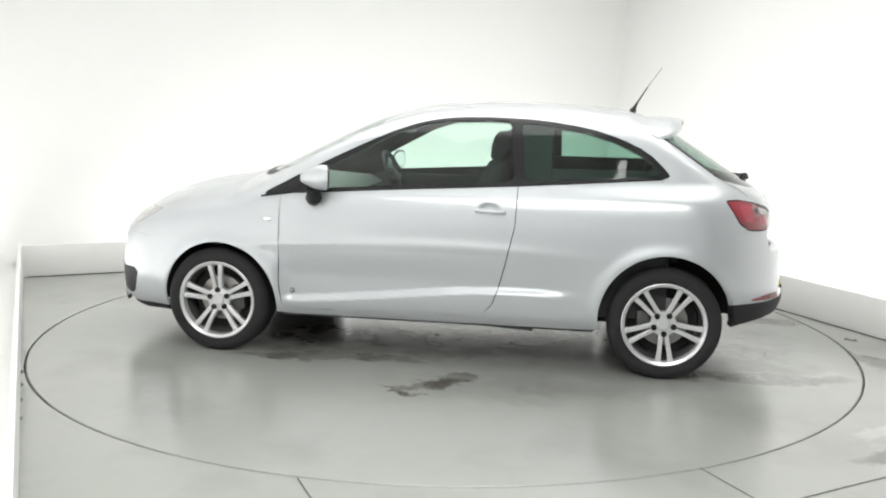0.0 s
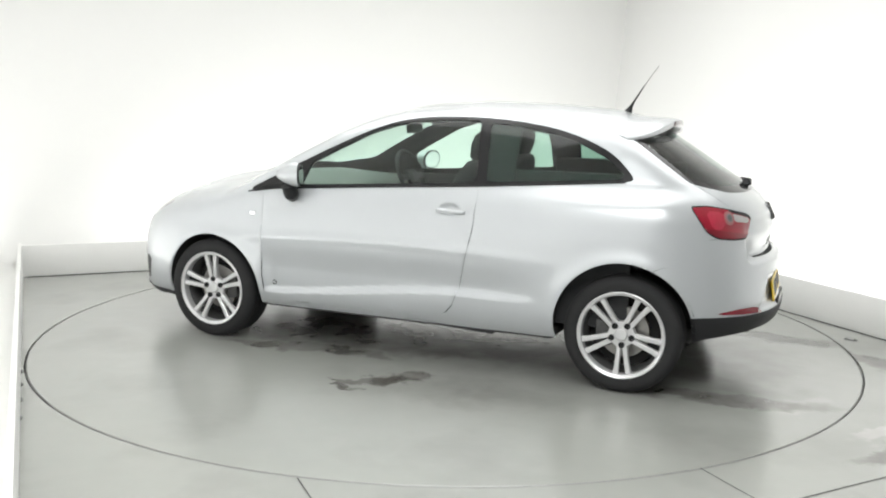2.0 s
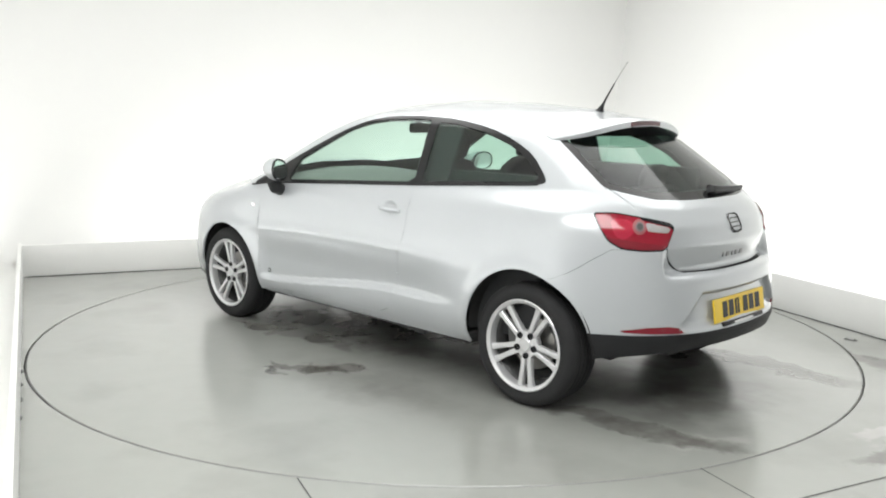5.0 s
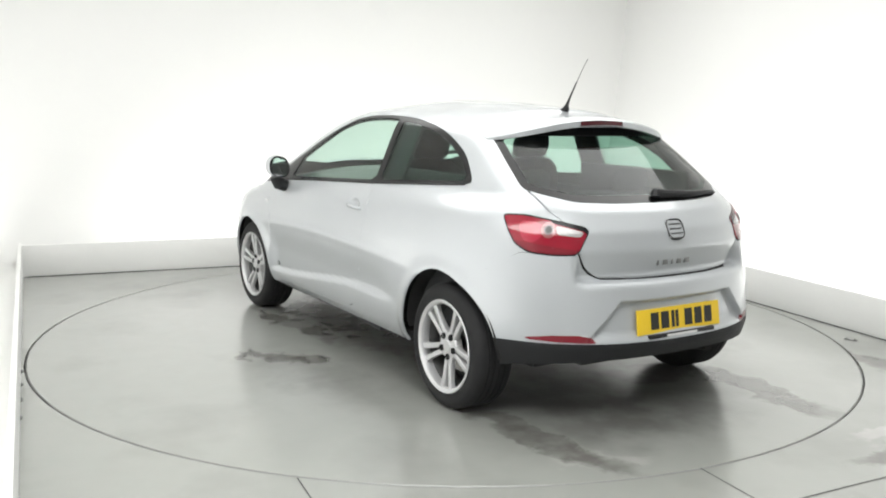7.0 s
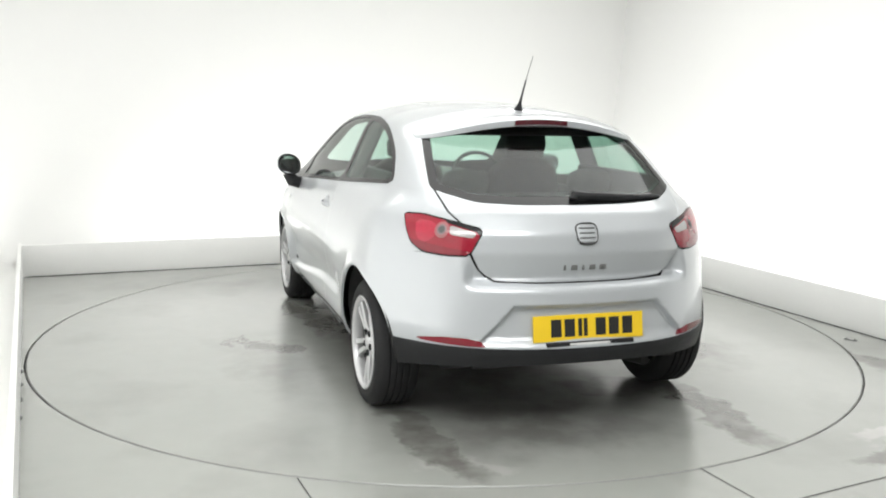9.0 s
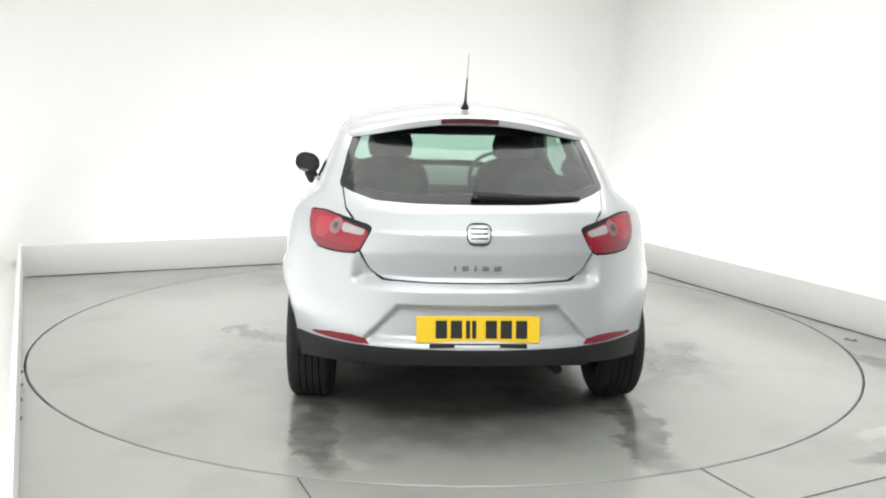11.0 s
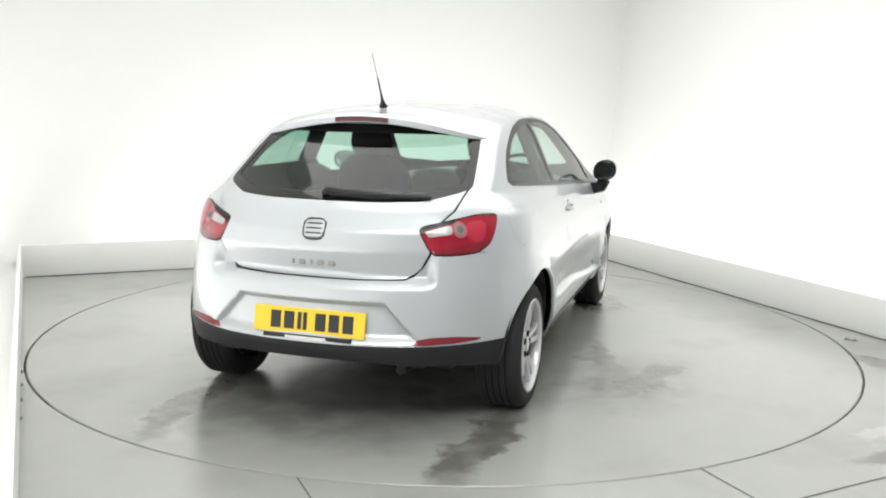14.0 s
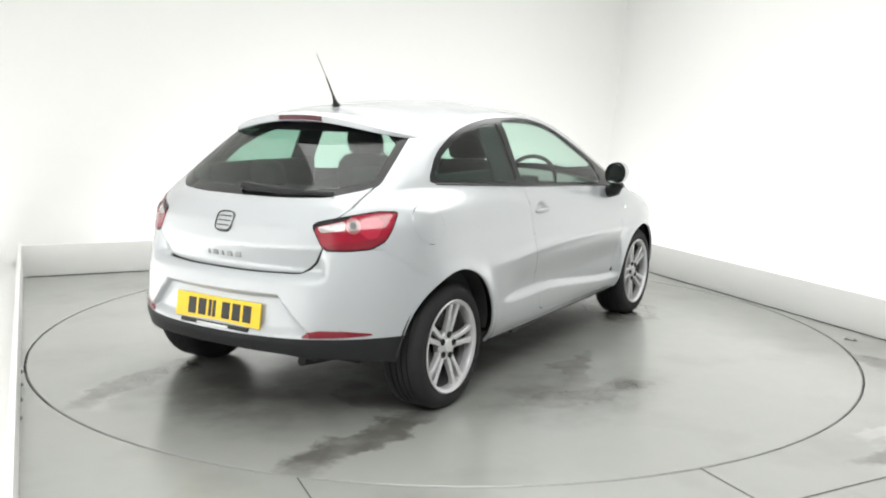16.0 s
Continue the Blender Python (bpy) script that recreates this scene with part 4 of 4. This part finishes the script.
                ring.append((x - 0.030 * cy * rr, sign * (0.905 + 0.080 * rr * cy), 1.010 + 0.074 * rr * cz * (1 if cz > 0 else 0.85) + 0.010 * cy * rr))
            rings.append(ring)
        mir = part("door_mirror", loft(rings), PAINT, car, "silver door mirror housing", sharp=0.9)
        face = [(0.567 - 0.030 * math.cos(a), sign * (0.905 + 0.077 * math.copysign(abs(math.cos(a)) ** 0.88, math.cos(a))), 1.010 + 0.071 * math.copysign(abs(math.sin(a)) ** 0.88, math.sin(a)) * (1 if math.sin(a) > 0 else 0.85) + 0.010 * math.cos(a)) for a in [2 * math.pi * k / 24 for k in range(24)]]
        part("mirror_rim", loft([[(x - 0.004, y, z) for x, y, z in face], face, [(x + 0.01, y, z) for x, y, z in face]]), GLOSSBLACK, mir, "black mirror surround")
        c = np.mean(face, axis=0)
        gl = [tuple(c + (np.array(p) - c) * 0.87 + np.array([-0.007, 0, 0])) for p in face]
        part("mirror_glass", loft([gl, [(x + 0.003, y, z) for x, y, z in gl]]), MIRROR, mir, "mirror glass", smooth=False)
        part("mirror_foot", tube([(0.70, sign * 0.785, 0.893), (0.665, sign * 0.83, 0.890), (0.645, sign * 0.875, 0.905), (0.645, sign * 0.90, 0.955)], 0.03, 12, [0.034, 0.038, 0.042, 0.040]), BLACK, mir, "black mirror foot")

    # wheels
    for x, sign, turn in ((AXLE_F, 1, 4), (AXLE_R, 1, 184), (AXLE_F, -1, 20), (AXLE_R, -1, 60)):
        w = build_wheel(sign, turn)
        w.parent = car
        w.matrix_basis = Matrix.Translation((x, sign * 0.735, 0.297)) @ w.matrix_basis
        # dark wheel housing
        ax, az, r = ARCH_F if x > 0 else ARCH_R
        rings = []
        for yy in (0.50, None):
            rings.append([(ax + (r + 0.012) * math.cos(a), sign * (yy or half_width(np.array([ax + r * math.cos(a)]), np.array([max(0.3, az + r * math.sin(a))]))[0] - 0.035), az + (r + 0.012) * math.sin(a)) for a in [math.radians(-1 + 182 * k / 40) for k in range(41)]])
        bm = bmesh.new()
        vs = [[bm.verts.new(p) for p in rg] for rg in rings]
        for k in range(40):
            bm.faces.new((vs[0][k], vs[0][k + 1], vs[1][k + 1], vs[1][k]))
        bm.faces.new(vs[0])
        part("wheel_housing", bm, SHADOWED, car, "black wheel housing", sharp=1.0)

    # underbody
    part("floor_pan", boxes((-1.55, 1.85, -0.55, 0.55, 0.225, 0.31, 0.03), (-1.82, -1.5, -0.50, 0.50, 0.30, 0.36, 0.02), (-0.88, 0.88, -0.80, 0.80, 0.225, 0.29, 0.02)), SHADOWED, car, "black underbody")
    part("rear_axle", tube([(AXLE_R + 0.1, -0.62, 0.24), (AXLE_R + 0.14, 0, 0.21), (AXLE_R + 0.1, 0.62, 0.24)], 0.035, 10), SHADOWED, car)
    part("exhaust", tube([(-1.25, -0.35, 0.22), (-1.62, -0.36, 0.25), (-1.76, -0.37, 0.27)], 0.022, 12), SHADOWED, car, "exhaust pipe end")
    for y0, y1 in ((0.755, 0.800), (-0.800, -0.755)):
        part("sill_strip", boxes((-0.86, 0.86, y0, y1, 0.238, 0.252, 0.005)), PAINT, car, "silver sill lip")
        part("sill_deflector", loft([[(-0.55, y0, 0.216), (-0.55, y1, 0.216), (-0.55, y1, 0.236), (-0.55, y0, 0.236)], [(-0.20, y0, 0.234), (-0.20, y1, 0.234), (-0.20, y1, 0.241), (-0.20, y0, 0.241)]]), BLACK, car, "black deflector below the sill", sharp=0.4)
    for sign in (1, -1):
        rb = side_y(0.795, 0.375)
        bm = lathe([(0.008, 0.0), (0.0145, 0.0), (0.0145, 0.005), (0.010, 0.006), (0.008, 0.003)], 20, closed=True)
        bmesh.ops.transform(bm, matrix=Matrix.Translation((0.795, sign * rb - 0.0025, 0.375)), verts=bm.verts)
        part("door_emblem", bm, DARKALLOY, car, "small round door emblem")
        fb = side_y(0.925, 0.775)
        part("wing_emblem", boxes((0.905, 0.945, sign * fb - 0.003, sign * fb + 0.003, 0.765, 0.785, 0.002)), CHROME, car, "small chrome wing emblem")

    # cabin
    dash = [[(x, y, z) for x, z in ((1.05, 0.80), (1.09, 0.975 - 0.18 * y * y), (0.95, 0.985 - 0.16 * y * y), (0.72, 0.945 + 0.025 * math.cos(y * 4)), (0.64, 0.87), (0.68, 0.70), (0.80, 0.45), (1.0, 0.45))] for y in np.linspace(-0.69, 0.69, 15)]
    part("dashboard", loft(dash), DASH, car, "grey plastic dashboard", sharp=0.9)
    tilt_w = Matrix.Translation((0.47, -0.36, 0.93)) @ pose(0, 0, 0, 0, -66, 0)
    rw = [[(math.cos(a) * (0.182 + 0.013 * math.cos(b)), math.sin(a) * (0.182 + 0.013 * math.cos(b)), 0.013 * math.sin(b)) for b in [2 * math.pi * k / 8 for k in range(8)]] for a in [2 * math.pi * j / 40 for j in range(41)]]
    bm = loft(rw, False)
    box(bm, -0.05, 0.05, -0.06, 0.06, -0.02, 0.015, 0.012)
    box(bm, -0.02, 0.02, -0.18, 0.18, -0.012, 0.004, 0.004)
    box(bm, -0.18, 0.0, -0.018, 0.018, -0.012, 0.004, 0.004)
    bmesh.ops.transform(bm, matrix=tilt_w, verts=bm.verts)
    part("steering_wheel", bm, BLACK, car, "black steering wheel", sharp=0.8)
    for sign in (1, -1):
        st = part("front_seat", boxes((-0.14, 0.44, sign * 0.36 - 0.25, sign * 0.36 + 0.25, 0.36, 0.56, 0.06)), CLOTH, car, "charcoal cloth front seat")
        rings = []
        for z, hw, th in ((0.48, 0.22, 0.10), (0.60, 0.25, 0.11), (0.80, 0.25, 0.10), (0.95, 0.235, 0.085), (1.05, 0.20, 0.07), (1.10, 0.14, 0.055), (1.115, 0.08, 0.03)):
            xc = -0.08 - (z - 0.48) * 0.36
            rings.append([(xc + th * math.copysign(abs(math.cos(a)) ** 0.6, math.cos(a)) * (1 + 0.25 * abs(math.sin(a)) ** 3), sign * 0.36 + hw * math.copysign(abs(math.sin(a)) ** 0.7, math.sin(a)), z) for a in [2 * math.pi * k / 24 for k in range(24)]])
        part("backrest", loft(rings), CLOTH, st, sharp=1.2)
        rings = []
        for z, hw, th in ((1.105, 0.08, 0.03), (1.125, 0.12, 0.05), (1.19, 0.13, 0.058), (1.245, 0.115, 0.05), (1.27, 0.07, 0.03)):
            xc = -0.295 - (z - 1.1) * 0.2
            rings.append([(xc + th * math.cos(a), sign * 0.36 + hw * math.copysign(abs(math.sin(a)) ** 0.7, math.sin(a)), z) for a in [2 * math.pi * k / 20 for k in range(20)]])
        part("headrest", loft(rings), CLOTH, st, sharp=1.2)
        # rear headrest
        rings = []
        for z, hw, th in ((0.985, 0.09, 0.03), (1.0, 0.115, 0.045), (1.06, 0.12, 0.05), (1.095, 0.10, 0.04), (1.11, 0.06, 0.02)):
            rings.append([(-1.19 - (z - 1.0) * 0.2 + th * math.cos(a), sign * 0.33 + hw * math.copysign(abs(math.sin(a)) ** 0.7, math.sin(a)), z) for a in [2 * math.pi * k / 20 for k in range(20)]])
        part("rear_headrest", loft(rings), CLOTH, car, "charcoal rear headrest", sharp=1.2)
        # door and side trim
        part("quarter_trim", boxes((-1.30, -0.45, sign * 0.655 - 0.02, sign * 0.655 + 0.02, 0.60, 1.085, 0.015)), TRIM, car, "dark grey rear quarter trim")
        bm = bmesh.new()
        box(bm, -0.115, 0.085, -0.012, 0.012, -0.20, 0.20, 0.01, m=Matrix.Translation((-0.50, sign * 0.665, 1.12)) @ pose(0, 0, 0, 24 * sign))
        part("pillar_trim", bm, TRIM, car, "dark grey centre pillar trim")
        part("side_trim", boxes((-1.25, 0.70, sign * 0.735 - 0.02, sign * 0.735 + 0.02, 0.30, 0.93, 0.02)), TRIM, car, "dark grey side trim")
    part("rear_bench", boxes((-1.05, -0.62, -0.62, 0.62, 0.36, 0.56, 0.06), (-1.25, -1.08, -0.60, 0.60, 0.50, 0.985, 0.05)), CLOTH, car, "charcoal rear bench seat")
    part("parcel_shelf", boxes((-1.66, -1.24, -0.52, 0.52, 0.925, 0.95, 0.01)), TRIM, car, "dark parcel shelf")
    part("interior_mirror", boxes((0.28, 0.30, -0.11, 0.11, 1.235, 1.295, 0.012), (0.30, 0.34, -0.012, 0.012, 1.27, 1.34, 0.004)), BLACK, car, "interior mirror")
    return car


car = build_car()


def motions():
    """The turntable turns the car past the camera."""
    walk(car, [(t, pose(0, 0, 0, 0, 0, a) @ pose(CAR_X, 0.002, 0)) for t, a in TURN])
    walk(turntable, [(t, pose(0, 0, 0, 0, 0, a)) for t, a in TURN])


motions()
